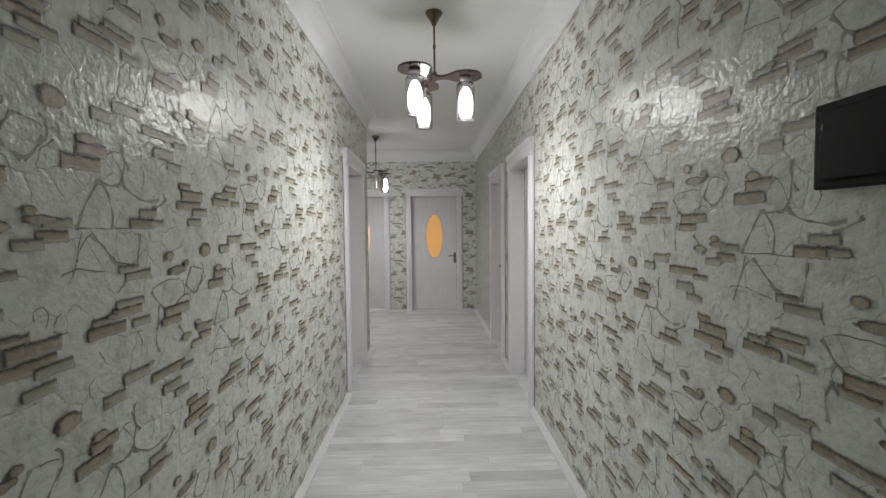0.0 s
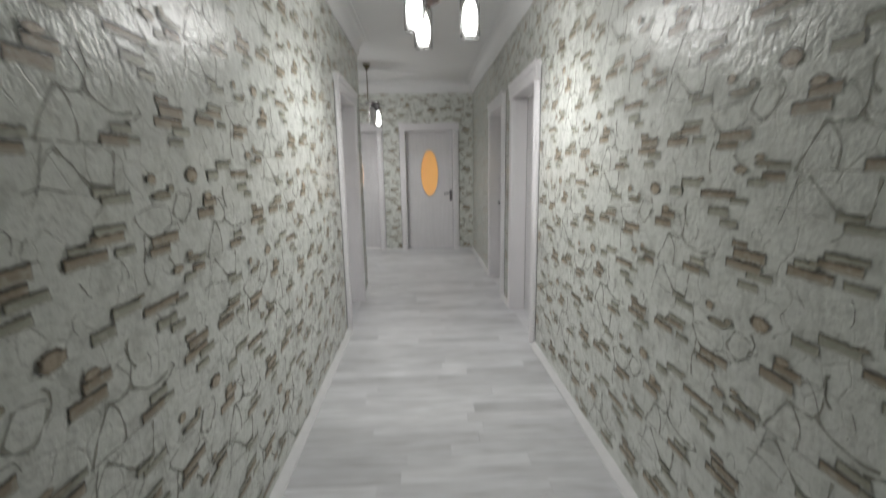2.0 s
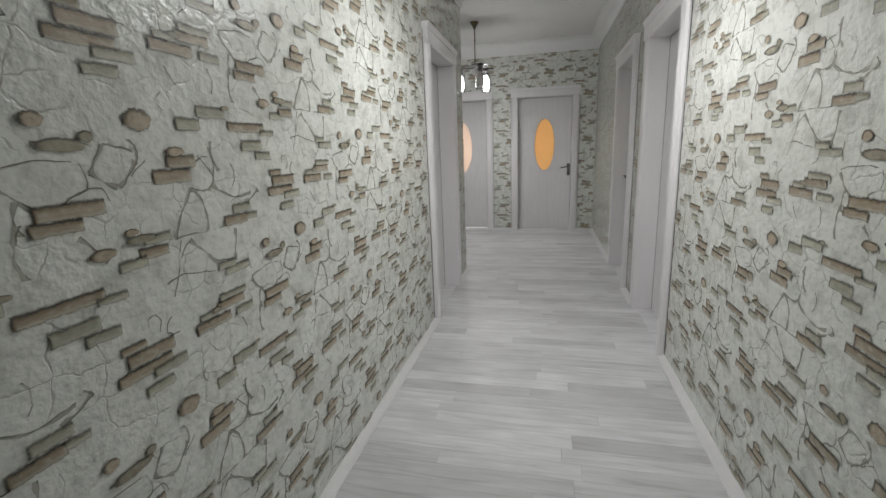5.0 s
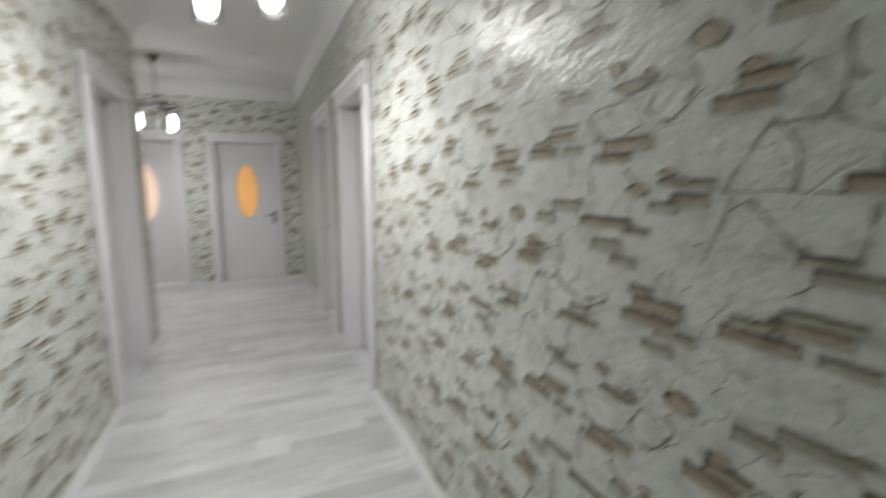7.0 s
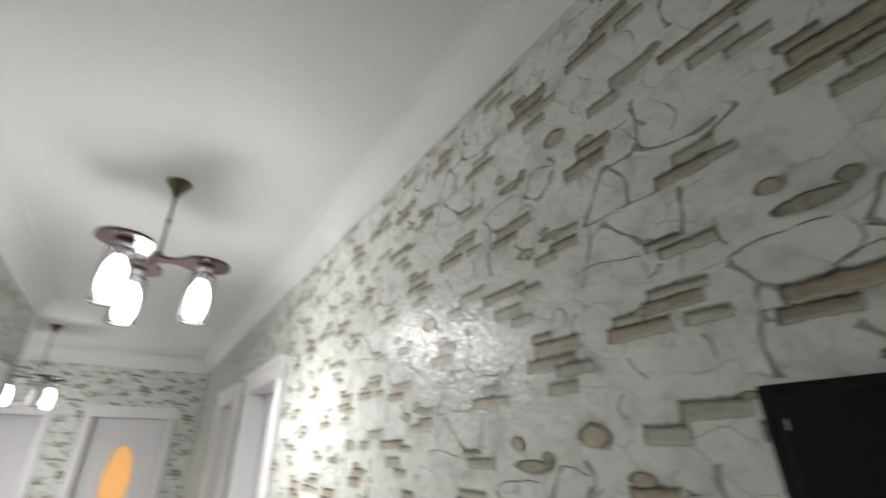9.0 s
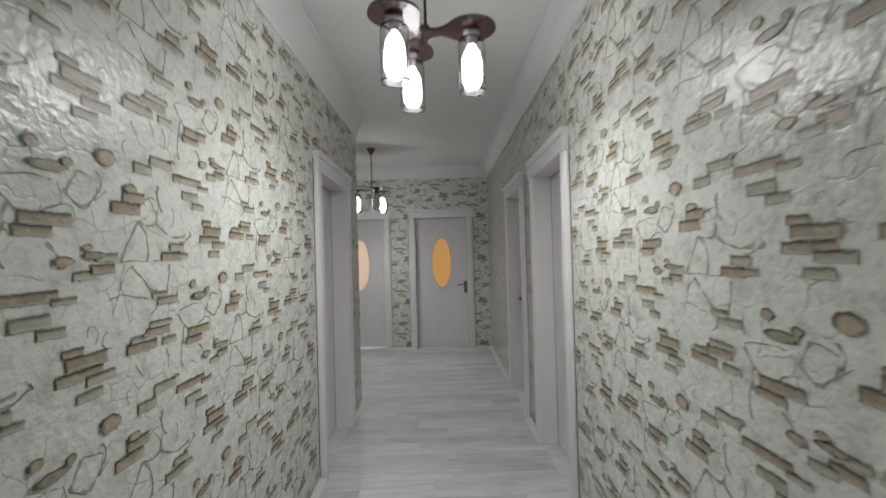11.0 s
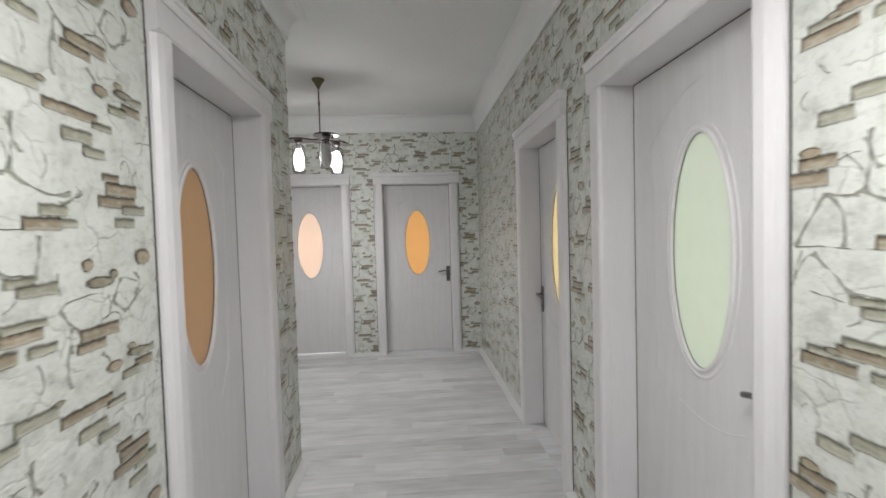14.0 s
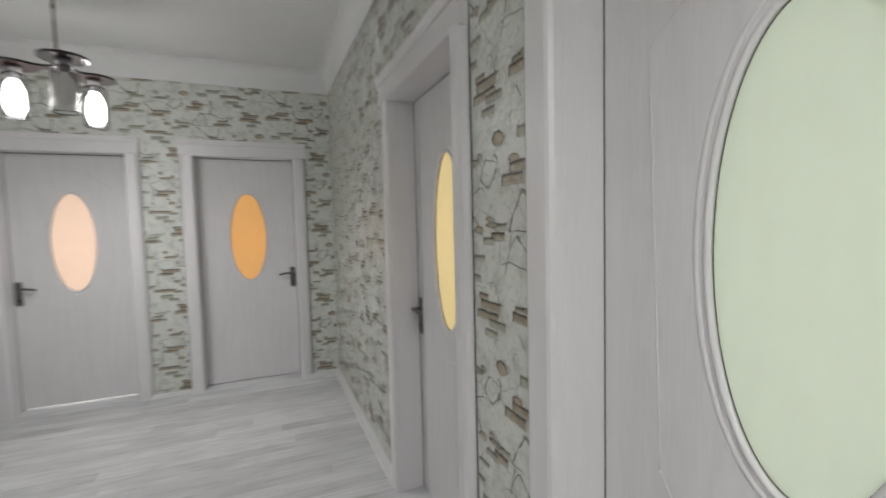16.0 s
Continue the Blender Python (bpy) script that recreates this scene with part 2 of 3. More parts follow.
def joint_ink(name, colour, edge, strength, line):
    """A printed joint between stone faces: a grey bed with a dark line along one side (line: its width), broken here and there."""
    m, n, l, p, (along, across, rest, half), geo, fray = print_base(name)
    wob = calc(n, l, "MULTIPLY_ADD", fray, 0.005, -0.0025)
    across = calc(n, l, "ADD", across, wob)
    inside = calc(n, l, "SUBTRACT", half, calc(n, l, "ABSOLUTE", across))
    gap = node(n, "ShaderNodeTexNoise", Scale=24.0, Detail=2.0)
    l.new(geo.outputs["Position"], gap.inputs["Vector"])
    rim = calc(n, l, "ABSOLUTE", calc(n, l, "SUBTRACT", across, calc(n, l, "MULTIPLY", half, 0.75)))
    rim = calc(n, l, "MULTIPLY", calc(n, l, "SUBTRACT", 1.0, step(n, l, rim, line * 0.4, line)), step(n, l, gap.outputs[0], 0.33, 0.52))
    fill = calc(n, l, "MULTIPLY", step(n, l, inside, -0.0005, 0.002), strength)
    print_finish(n, l, p, mix(n, l, rim, colour, edge), calc(n, l, "MAXIMUM", fill, calc(n, l, "MULTIPLY", rim, 0.75)), fray)
    return m


def laminate():
    """Bleached grey oak print, grain along the plank, each stave with a tone of its own."""
    m, n, l, p = material("bleached_oak_laminate")
    info = n.new("ShaderNodeObjectInfo")
    geo = n.new("ShaderNodeNewGeometry")
    shift = n.new("ShaderNodeVectorMath")
    shift.operation = "MULTIPLY_ADD"
    comb = n.new("ShaderNodeCombineXYZ")
    for k in range(3):
        l.new(info.outputs["Random"], comb.inputs[k])
    l.new(comb.outputs[0], shift.inputs[0])
    shift.inputs[1].default_value = (37.0, 19.0, 5.0)
    l.new(geo.outputs["Position"], shift.inputs[2])
    mp = n.new("ShaderNodeMapping")
    mp.inputs["Scale"].default_value = (2.4, 24.0, 1.0)
    l.new(shift.outputs[0], mp.inputs["Vector"])
    grain = node(n, "ShaderNodeTexNoise", Scale=1.4, Detail=6.0, Roughness=0.52, Distortion=0.8)
    l.new(mp.outputs[0], grain.inputs["Vector"])
    cloud = node(n, "ShaderNodeTexNoise", Scale=3.2, Detail=2.0)
    l.new(shift.outputs[0], cloud.inputs["Vector"])
    tint = ramp(n, [(0.27, (0.57, 0.565, 0.57)), (0.43, (0.69, 0.692, 0.705)), (0.70, (0.80, 0.808, 0.83))])
    l.new(grain.outputs[0], tint.inputs[0])
    tone = ramp(n, [(0.0, 0.78), (0.35, 0.91), (0.75, 1.0)])
    l.new(info.outputs["Random"], tone.inputs[0])
    c = mix(n, l, 1.0, tint.outputs[0], tone.outputs[0], "MULTIPLY")
    smoke = ramp(n, [(0.3, 0.86), (0.6, 1.0)])
    l.new(cloud.outputs[0], smoke.inputs[0])
    l.new(mix(n, l, 1.0, c, smoke.outputs[0], "MULTIPLY"), p.inputs["Base Color"])
    b = node(n, "ShaderNodeBump", Strength=0.12, Distance=0.002)
    l.new(grain.outputs[0], b.inputs["Height"])
    l.new(b.outputs[0], p.inputs["Normal"])
    p.inputs["Roughness"].default_value = 0.46
    return m


def frosted(name, colour):
    """Frosted coloured pane that lets the next room's light through."""
    m, n, l, p = material(name)
    out = n["Material Output"]
    nz = node(n, "ShaderNodeTexNoise", Scale=6.0, Detail=2.0)
    r = ramp(n, [(0.3, 0.97), (0.7, 1.0)])
    l.new(nz.outputs[0], r.inputs[0])
    c = mix(n, l, 1.0, colour, r.outputs[0], "MULTIPLY")
    t = n.new("ShaderNodeBsdfTranslucent")
    l.new(c, t.inputs["Color"])
    l.new(c, p.inputs["Base Color"])
    p.inputs["Roughness"].default_value = 0.3
    s = n.new("ShaderNodeMixShader")
    s.inputs[0].default_value = 0.35
    l.new(t.outputs[0], s.inputs[1])
    l.new(p.outputs[0], s.inputs[2])
    l.new(s.outputs[0], out.inputs["Surface"])
    return m


M_WALL = wallpaper()
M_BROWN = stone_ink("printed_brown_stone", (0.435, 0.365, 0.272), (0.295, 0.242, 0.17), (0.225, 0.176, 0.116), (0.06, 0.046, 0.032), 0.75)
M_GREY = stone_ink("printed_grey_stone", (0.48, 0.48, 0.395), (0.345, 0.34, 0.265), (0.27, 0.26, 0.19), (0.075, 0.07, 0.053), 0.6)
M_PEBBLE = pebble_ink("printed_pebble", (0.50, 0.425, 0.33), (0.33, 0.275, 0.195), (0.09, 0.07, 0.045))
M_WEDGE = pebble_ink("printed_dark_chip", (0.40, 0.37, 0.29), (0.25, 0.225, 0.165), (0.07, 0.06, 0.042))
M_JOINT = joint_ink("printed_grey_joint", (0.45, 0.45, 0.385), (0.12, 0.11, 0.083), 0.58, 0.0018)
M_CRACK = joint_ink("printed_hairline_crack", (0.47, 0.46, 0.40), (0.12, 0.11, 0.085), 0.3, 0.0017)
M_CEIL = grainy("ceiling_paint", (0.80, 0.80, 0.80), rough=0.75, scale=30, vary=0.05, bump=0.1)
M_DOOR = ash_foil()
M_TRIM = grainy("white_trim", (0.80, 0.782, 0.797), rough=0.38, scale=30, vary=0.07, bump=0.2, stretch=(5, 5, 0.6), depth=0.001)
M_SKIRT = grainy("white_skirting", (0.74, 0.74, 0.745), rough=0.4, scale=30, vary=0.1)
M_STEEL = grainy("smoked_steel", (0.22, 0.21, 0.22), rough=0.3, metal=0.9, scale=80, vary=0.2)
M_BRASS = grainy("antique_brass", (0.17, 0.14, 0.09), rough=0.3, metal=0.9, scale=60, vary=0.3)
M_MAHOG = grainy("glossy_mahogany", (0.02, 0.0075, 0.006), rough=0.14, scale=30, vary=0.35, bump=0.05, stretch=(1, 6, 1), coat=0.6)
M_BLACK = grainy("black_plastic", (0.004, 0.0045, 0.005), rough=0.55, scale=90, vary=0.3, bump=0.08)
M_BLACK.node_tree.nodes["Principled BSDF"].inputs["Specular IOR Level"].default_value = 0.15
# colours of shade: the casing joint, then leaf gap and pane edge
M_SHADE_DARK = grainy("shade_dark", (0.075, 0.065, 0.06), rough=0.7, scale=60, vary=0.3)
M_SHADE_GREY = grainy("shade_grey", (0.2, 0.19, 0.18), rough=0.6, scale=60, vary=0.3)
M_UNDER = grainy("floor_screed", (0.20, 0.20, 0.19), rough=0.8, scale=30)
M_ROOM = grainy("plain_plaster", (0.7, 0.69, 0.66), rough=0.8, scale=20)
M_PLANK = laminate()
m, n, l, p = material("clear_glass")
p.inputs["Transmission Weight"].default_value, p.inputs["Roughness"].default_value, p.inputs["IOR"].default_value = 1.0, 0.05, 1.45
ripple = node(n, "ShaderNodeTexNoise", Scale=55.0, Detail=1.0)
b = node(n, "ShaderNodeBump", Strength=0.5, Distance=0.004)
l.new(n.new("ShaderNodeTexCoord").outputs["Object"], ripple.inputs["Vector"])
l.new(ripple.outputs[0], b.inputs["Height"])
l.new(b.outputs[0], p.inputs["Normal"])
M_GLASS = m
m, n, l, p = material("lit_bulb")
p.inputs["Emission Color"].default_value = (*BULB_COLOUR, 1)
p.inputs["Emission Strength"].default_value = 9.0
M_LIT = m
M_OPAL = grainy("unlit_opal_bulb", (0.8, 0.79, 0.75), rough=0.3, scale=20)


# ---- mesh helpers ----
def part(name, bm, mat, parent=None, label="", smooth=False):
    me = bpy.data.meshes.new(name)
    bmesh.ops.recalc_face_normals(bm, faces=bm.faces)
    for f in bm.faces:
        f.smooth = smooth
    bm.to_mesh(me)
    bm.free()
    me.materials.append(mat)
    ob = new(name, me)
    if parent:
        ob.parent = parent
    return tagged(ob, label)


def box(bm, lo, hi, bevel=0.0, seg=2):
    lo, hi = Vector(lo), Vector(hi)
    made = bmesh.ops.create_cube(bm, size=1.0, matrix=Matrix.Translation((lo + hi) / 2) @ Matrix.Diagonal((*(hi - lo), 1)))
    if bevel:
        edges = list({e for v in made["verts"] for e in v.link_edges})
        bmesh.ops.bevel(bm, geom=edges, offset=bevel, segments=seg, profile=0.6, affect="EDGES")
    return bm


def lathe(bm, profile, steps=32, at=(0, 0, 0)):
    rings = [[bm.verts.new((at[0] + r * math.cos(2 * math.pi * k / steps), at[1] + r * math.sin(2 * math.pi * k / steps), at[2] + z)) for k in range(steps)] for r, z in profile]
    for a, b in zip(rings, rings[1:]):
        for k in range(steps):
            bm.faces.new((a[k], a[(k + 1) % steps], b[(k + 1) % steps], b[k]))
    for ring, (r, _) in ((rings[0], profile[0]), (rings[-1], profile[-1])):
        if r > 0.0005:
            bm.faces.new(ring)
    return bm


def extruded(bm, profile, axis, a, b):
    """A closed profile of (out, up) pairs, drawn out along x or y; out is given for the other axis by the caller."""
    ends = []
    for s in (a, b):
        ends.append([bm.verts.new((s, o, u) if axis == "x" else (o, s, u)) for o, u in profile])
    for k in range(len(profile)):
        j = (k + 1) % len(profile)
        bm.faces.new((ends[0][k], ends[0][j], ends[1][j], ends[1][k]))
    bm.faces.new(ends[0])
    bm.faces.new(ends[1])
    return bm


def tube(bm, points, radius, steps=8, flat=1.0):
    """A round bar along points, closed at the ends. flat squashes it along y."""
    rings = []
    for i, pt in enumerate(points):
        ahead = (Vector(points[min(i + 1, len(points) - 1)]) - Vector(points[max(i - 1, 0)])).normalized()
        side = ahead.cross(Vector((0, 1, 0)))
        side = side.normalized() if side.length > 0.01 else Vector((1, 0, 0))
        up = side.cross(ahead).normalized()
        rings.append([bm.verts.new(Vector(pt) + radius * (math.cos(2 * math.pi * k / steps) * side + flat * math.sin(2 * math.pi * k / steps) * up)) for k in range(steps)])
    for a, b in zip(rings, rings[1:]):
        for k in range(steps):
            bm.faces.new((a[k], a[(k + 1) % steps], b[(k + 1) % steps], b[k]))
    bm.faces.new(rings[0])
    bm.faces.new(rings[-1])
    return bm


# ---- the walls ----
# side: origin of (u, v), direction of u, outward normal
SIDES = {"W": (Vector((XL, 0, 0)), Vector((0, 1, 0)), Vector((1, 0, 0))),
         "E": (Vector((XR, 0, 0)), Vector((0, -1, 0)), Vector((-1, 0, 0))),
         "N": (Vector((0, YE, 0)), Vector((1, 0, 0)), Vector((0, -1, 0))),
         "S": (Vector((0, YC, 0)), Vector((-1, 0, 0)), Vector((0, 1, 0))),
         "H": (Vector((XH, 0, 0)), Vector((0, 1, 0)), Vector((1, 0, 0))),
         "B": (Vector((0, YB, 0)), Vector((-1, 0, 0)), Vector((0, 1, 0)))}


def wall(name, side, u0, u1, holes, label):
    """A wall THICK deep, cut through by door openings; holes are (centre, width, height)."""
    o, du, out = SIDES[side]
    bm = bmesh.new()
    uv = bm.loops.layers.uv.new("UVMap")
    spans, at = [], u0
    for c, w, h in sorted(holes):
        spans += [(at, c - w / 2, 0.0, CEIL), (c - w / 2, c + w / 2, h, CEIL)]
        at = c + w / 2
    spans.append((at, u1, 0.0, CEIL))
    for a, b, lo, hi in spans:
        pts = [o + du * a, o + du * b - out * THICK]
        box(bm, [min(p[k] for p in pts) if k < 2 else lo for k in range(3)], [max(p[k] for p in pts) if k < 2 else hi for k in range(3)])
    for f in bm.faces:
        for lp in f.loops:
            lp[uv].uv = (lp.vert.co.dot(du), lp.vert.co.z)
    return tagged(part(name, bm, M_WALL), label, "wall", kind="structure")


# The repeat of the wallpaper: 0.55 m wide, 0.64 m high, dropped by half from drop to drop.
REPEAT_U, REPEAT_V = 0.5535, 0.64
BROWN = [(2.579, 1.542, 0.10, 0.020), (2.512, 1.510, 0.115, 0.022), (2.785, 1.510, 0.12, 0.024), (2.756, 1.484, 0.087, 0.018),
         (2.936, 1.402, 0.075, 0.019), (2.735, 1.349, 0.15, 0.020), (2.489, 1.266, 0.08, 0.022), (2.462, 1.235, 0.105, 0.026),
         (2.844, 1.222, 0.055, 0.014), (2.884, 1.197, 0.115, 0.025), (2.866, 1.166, 0.13, 0.022), (2.645, 1.110, 0.09, 0.021)]
GREY = [(2.592, 1.561, 0.10, 0.014), (2.499, 1.532, 0.06, 0.014), (2.628, 1.508, 0.066, 0.017), (2.947, 1.429, 0.07, 0.015),
        (2.881, 1.388, 0.062, 0.018), (2.826, 1.336, 0.065, 0.012), (2.746, 1.301, 0.085, 0.024), (2.794, 1.272, 0.068, 0.018),
        (2.604, 1.380, 0.095, 0.023), (2.527, 1.349, 0.072, 0.024), (2.925, 1.149, 0.09, 0.019), (2.891, 1.117, 0.075, 0.019),
        (2.672, 1.138, 0.07, 0.019), (2.706, 1.112, 0.05, 0.014), (2.588, 1.001, 0.066, 0.015),
        (2.625, 0.984, 0.095, 0.018)]
PEBBLES = [(2.823, 1.423, 0.055, 0.024), (2.886, 1.454, 0.034, 0.016), (2.947, 1.034, 0.066, 0.042), (2.752, 1.025, 0.036, 0.027), (2.474, 1.290, 0.05, 0.022)]
CHIPS = [(2.790, 0.984, 0.095, 0.024), (2.524, 1.540, 0.034, 0.014), (2.905, 1.437, 0.075, 0.018), (2.655, 1.395, 0.03, 0.012), (2.835, 0.999, 0.03, 0.022)]
# Joints and cracks of the repeat: from, to, and how far the line bows to its left.
JOINTS = [(2.505, 1.206, 2.439, 1.100, -0.003), (2.507, 1.205, 2.539, 1.099, 0.018), (2.505, 1.203, 2.571, 1.200, -0.004), (2.572, 1.200, 2.582, 1.299, -0.013),
          (2.576, 1.207, 2.720, 1.176, -0.019), (2.478, 1.088, 2.551, 1.018, 0.001), (2.551, 1.018, 2.614, 1.009, 0.0), (2.635, 1.089, 2.620, 1.004, 0.002),
          (2.673, 1.577, 2.728, 1.518, -0.003), (2.700, 1.500, 2.694, 1.412, -0.012), (2.786, 1.462, 2.832, 1.408, 0.002),
          (2.752, 1.182, 2.689, 1.153, 0.004), (2.833, 0.933, 2.864, 0.984, 0.0), (2.926, 1.594, 2.882, 1.544, 0.005), (2.880, 1.544, 2.832, 1.577, 0.004),
          (2.919, 0.995, 2.925, 0.944, 0.013), (2.705, 1.537, 2.701, 1.482, -0.007), (2.590, 1.313, 2.606, 1.241, -0.011)]
CRACKS = [(2.436, 1.098, 2.603, 1.099, 0.001), (2.479, 1.088, 2.438, 1.030, -0.010), (2.452, 1.093, 2.430, 1.016, -0.001), (2.951, 1.325, 3.027, 1.329, 0.007),
          (2.473, 1.009, 2.543, 0.996, 0.0), (2.981, 1.334, 2.963, 1.293, 0.0), (2.675, 0.942, 2.803, 0.954, 0.008), (2.814, 1.593, 2.782, 1.534, 0.026),
          (2.613, 1.485, 2.619, 1.426, 0.009), (2.887, 1.248, 2.905, 1.273, 0.009),
          (2.905, 1.273, 2.910, 1.232, 0.009), (2.576, 0.972, 2.550, 0.952, 0.001), (2.946, 1.253, 2.927, 1.222, -0.006), (2.927, 1.222, 2.961, 1.211, -0.004),
          (2.650, 1.257, 2.648, 1.199, 0.012), (2.590, 1.196, 2.542, 1.280, -0.009), (2.672, 1.013, 2.678, 0.965, -0.004)]
MORE_CRACKS = [(2.864, 0.984, 2.926, 0.970, 0.003), (2.767, 1.509, 2.820, 1.545, 0.007), (2.820, 1.545, 2.858, 1.520, 0.013), (2.914, 1.562, 2.951, 1.593, 0.001),
               (2.522, 1.254, 2.574, 1.275, 0.008), (2.736, 1.193, 2.752, 1.174, 0.001), (2.485, 1.470, 2.512, 1.434, -0.003), (2.465, 1.415, 2.463, 1.375, -0.014)]
PHASE = {"W": (-0.009, 0.0), "E": (-5.594, 0.243), "N": (0.53, 0.48), "S": (0.2, 0.3), "H": (0.0, 0.0), "B": (0.3, 0.2)}


def relief(side, u0, u1, holes, parent):
    """The print of the wallpaper, embossed: ledges, pebbles and chips of stone, and the joints between the pale faces."""
    o, du, out = SIDES[side]
    verts, faces, slots, near, far = [], [], [], [], []

    def emboss(outline, d, slot, gauge, grow):
        """A low blister over outline; gauge gives the motif's own distances at a point."""
        n0, m_ = len(verts), len(outline)
        d += (len(faces) % 19) * 0.00009
        cu, cv = sum(q[0] for q in outline) / m_, sum(q[1] for q in outline) / m_
        rings = [[(u + math.copysign(grow, u - cu), v + math.copysign(grow, v - cv)) for u, v in outline], outline]
        if any(not u0 + 0.002 < u < u1 - 0.002 for u, v in rings[0]):
            rings = [[(min(max(u, u0 + 0.002), u1 - 0.002), v) for u, v in ring] for ring in rings]
        for ring, height in zip(rings, (0.0002, d)):
            verts.extend(o + du * u + out * height + Vector((0, 0, v)) for u, v in ring)
        where = rings[0] + rings[1]
        for face in [[m_ + k for k in range(m_)]] + [[k, (k + 1) % m_, m_ + (k + 1) % m_, m_ + k] for k in range(m_)]:
            faces.append([n0 + k for k in face])
            slots.append(slot)
            for k in face:
                a, b, c, e = gauge(*where[k])
                near.extend((a, b))
                far.extend((c, e))

    def ribbon(ax, ay, bx, by, bow, half, slot, d):
        """A bowed strip from a to b that swells towards its ends (a joint) or runs out (a crack)."""
        ln = math.hypot(bx - ax, by - ay)
        tx, ty = (bx - ax) / ln, (by - ay) / ln
        cut = max(4, int(ln / 0.012))
        n0 = len(verts)
        rows = []
        for k in range(cut + 1):
            t = k / cut
            sag = 4 * t * (1 - t) * bow + 0.0018 * math.sin(t * 9 + ax * 90) * math.sin(t * math.pi)
            hw = half * (0.3 + 0.75 * abs(2 * t - 1) ** 1.5 + 0.25 * math.sin(t * 17 + ax * 70)) if slot == 4 else half * (1.15 - 0.8 * t)
            rows.append((ax + (bx - ax) * t - ty * sag, ay + (by - ay) * t + tx * sag, hw, t * ln))
        for x, y, hw, at in rows:
            for sgn in (-1, 1):
                wide = sgn * (hw + 0.004)
                u = min(max(x - ty * wide, u0 + 0.002), u1 - 0.002)
                verts.append(o + du * u + out * (d + (len(faces) % 7) * 0.00006) + Vector((0, 0, y + tx * wide)))
        for k in range(cut):
            faces.append([n0 + 2 * k, n0 + 2 * k + 2, n0 + 2 * k + 3, n0 + 2 * k + 1])
            slots.append(slot)
            for j, sgn in ((k, -1), (k + 1, -1), (k + 1, 1), (k, 1)):
                near.extend((rows[j][3], sgn * (rows[j][2] + 0.004)))
                far.extend((ln - rows[j][3], rows[j][2]))

    def clear(u, v, w, h):
        if u + w / 2 < u0 + 0.008 or u - w / 2 > u1 - 0.008 or v - h / 2 < 0.012 or v + h / 2 > WP_TOP + 0.03:
            return False
        return not any(abs(u - c) < hw / 2 + w / 2 + 0.01 and v - h / 2 < hh + 0.01 for c, hw, hh in holes)

    pu, pv = PHASE[side]
    for a in range(math.floor((u0 - pu - 2.5) / REPEAT_U) - 1, math.ceil((u1 - pu - 2.5) / REPEAT_U) + 2):
        for b in range(-4, 4):
            su, sv = pu + a * REPEAT_U, pv + b * REPEAT_V + (a % 2) * REPEAT_V / 2
            for lines, half, slot, d in ((JOINTS, 0.0064, 4, 0.0006), (CRACKS, 0.0022, 5, 0.0009), (MORE_CRACKS, 0.0022, 5, 0.0009)):
                for ax, ay, bx, by, bow in lines:
                    if clear(su + (ax + bx) / 2, sv + (ay + by) / 2, abs(bx - ax) + 0.01, abs(by - ay) + 0.01):
                        ribbon(su + ax, sv + ay, su + bx, sv + by, bow, half, slot, d)
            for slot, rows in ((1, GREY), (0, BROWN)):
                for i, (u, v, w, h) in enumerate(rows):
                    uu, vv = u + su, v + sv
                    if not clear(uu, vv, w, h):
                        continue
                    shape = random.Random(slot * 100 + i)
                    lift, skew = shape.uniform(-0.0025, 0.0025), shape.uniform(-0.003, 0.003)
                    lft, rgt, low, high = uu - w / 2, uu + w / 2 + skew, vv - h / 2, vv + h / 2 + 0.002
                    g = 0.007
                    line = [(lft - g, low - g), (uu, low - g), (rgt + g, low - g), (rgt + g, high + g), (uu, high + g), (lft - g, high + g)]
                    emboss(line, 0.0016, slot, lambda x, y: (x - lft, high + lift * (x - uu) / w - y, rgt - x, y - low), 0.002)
            for slot, rows in ((2, PEBBLES), (3, CHIPS)):
                for u, v, w, h in rows:
                    uu, vv = u + su, v + sv
                    if clear(uu, vv, w, h):
                        ring = [(uu + w * 0.7 * math.cos(q), vv + h * 0.7 * math.sin(q)) for q in [math.pi * (k + 0.5) / 6 for k in range(12)]]
                        emboss(ring, 0.0036, slot, lambda x, y: (2 * (x - uu) / w, 2 * (y - vv) / h, 0.0, 0.0), 0.001)
    me = bpy.data.meshes.new("printed_stones")
    me.from_pydata(verts, [], faces)
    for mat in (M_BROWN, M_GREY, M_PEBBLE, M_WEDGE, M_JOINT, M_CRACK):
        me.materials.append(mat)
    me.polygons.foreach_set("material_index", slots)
    for layer, values in (("near", near), ("far", far)):
        me.uv_layers.new(name=layer).data.foreach_set("uv", values)
    ob = new("printed_stones", me)
    ob.parent = parent
    return tagged(ob, "brown and grey embossed stones printed on the wallpaper", kind="stuff")


def holes_on(side):
    sign = -1 if side == "E" else 1
    return [(sign * c, w + 0.06, OPEN_H + 0.03) for s, c, w, case in DOORS.values() if s == side]


WALL_LABEL = "wall in pale embossed stone-print wallpaper"
for name, side, u0, u1 in (("wall_west", "W", YB, YC), ("wall_east", "E", -YE - THICK, -YB), ("wall_north", "N", XH, XR), ("wall_hall_south", "S", -XL + THICK, -XH), ("wall_hall_west", "H", YC - THICK, YE + THICK), ("wall_south", "B", -XR, -XL)):
    w = wall(name, side, u0, u1, holes_on(side), WALL_LABEL)
    lo, hi = (max(u0, -YE), u1) if side == "E" else (u0, u1)
    relief(side, lo, hi, holes_on(side), w)

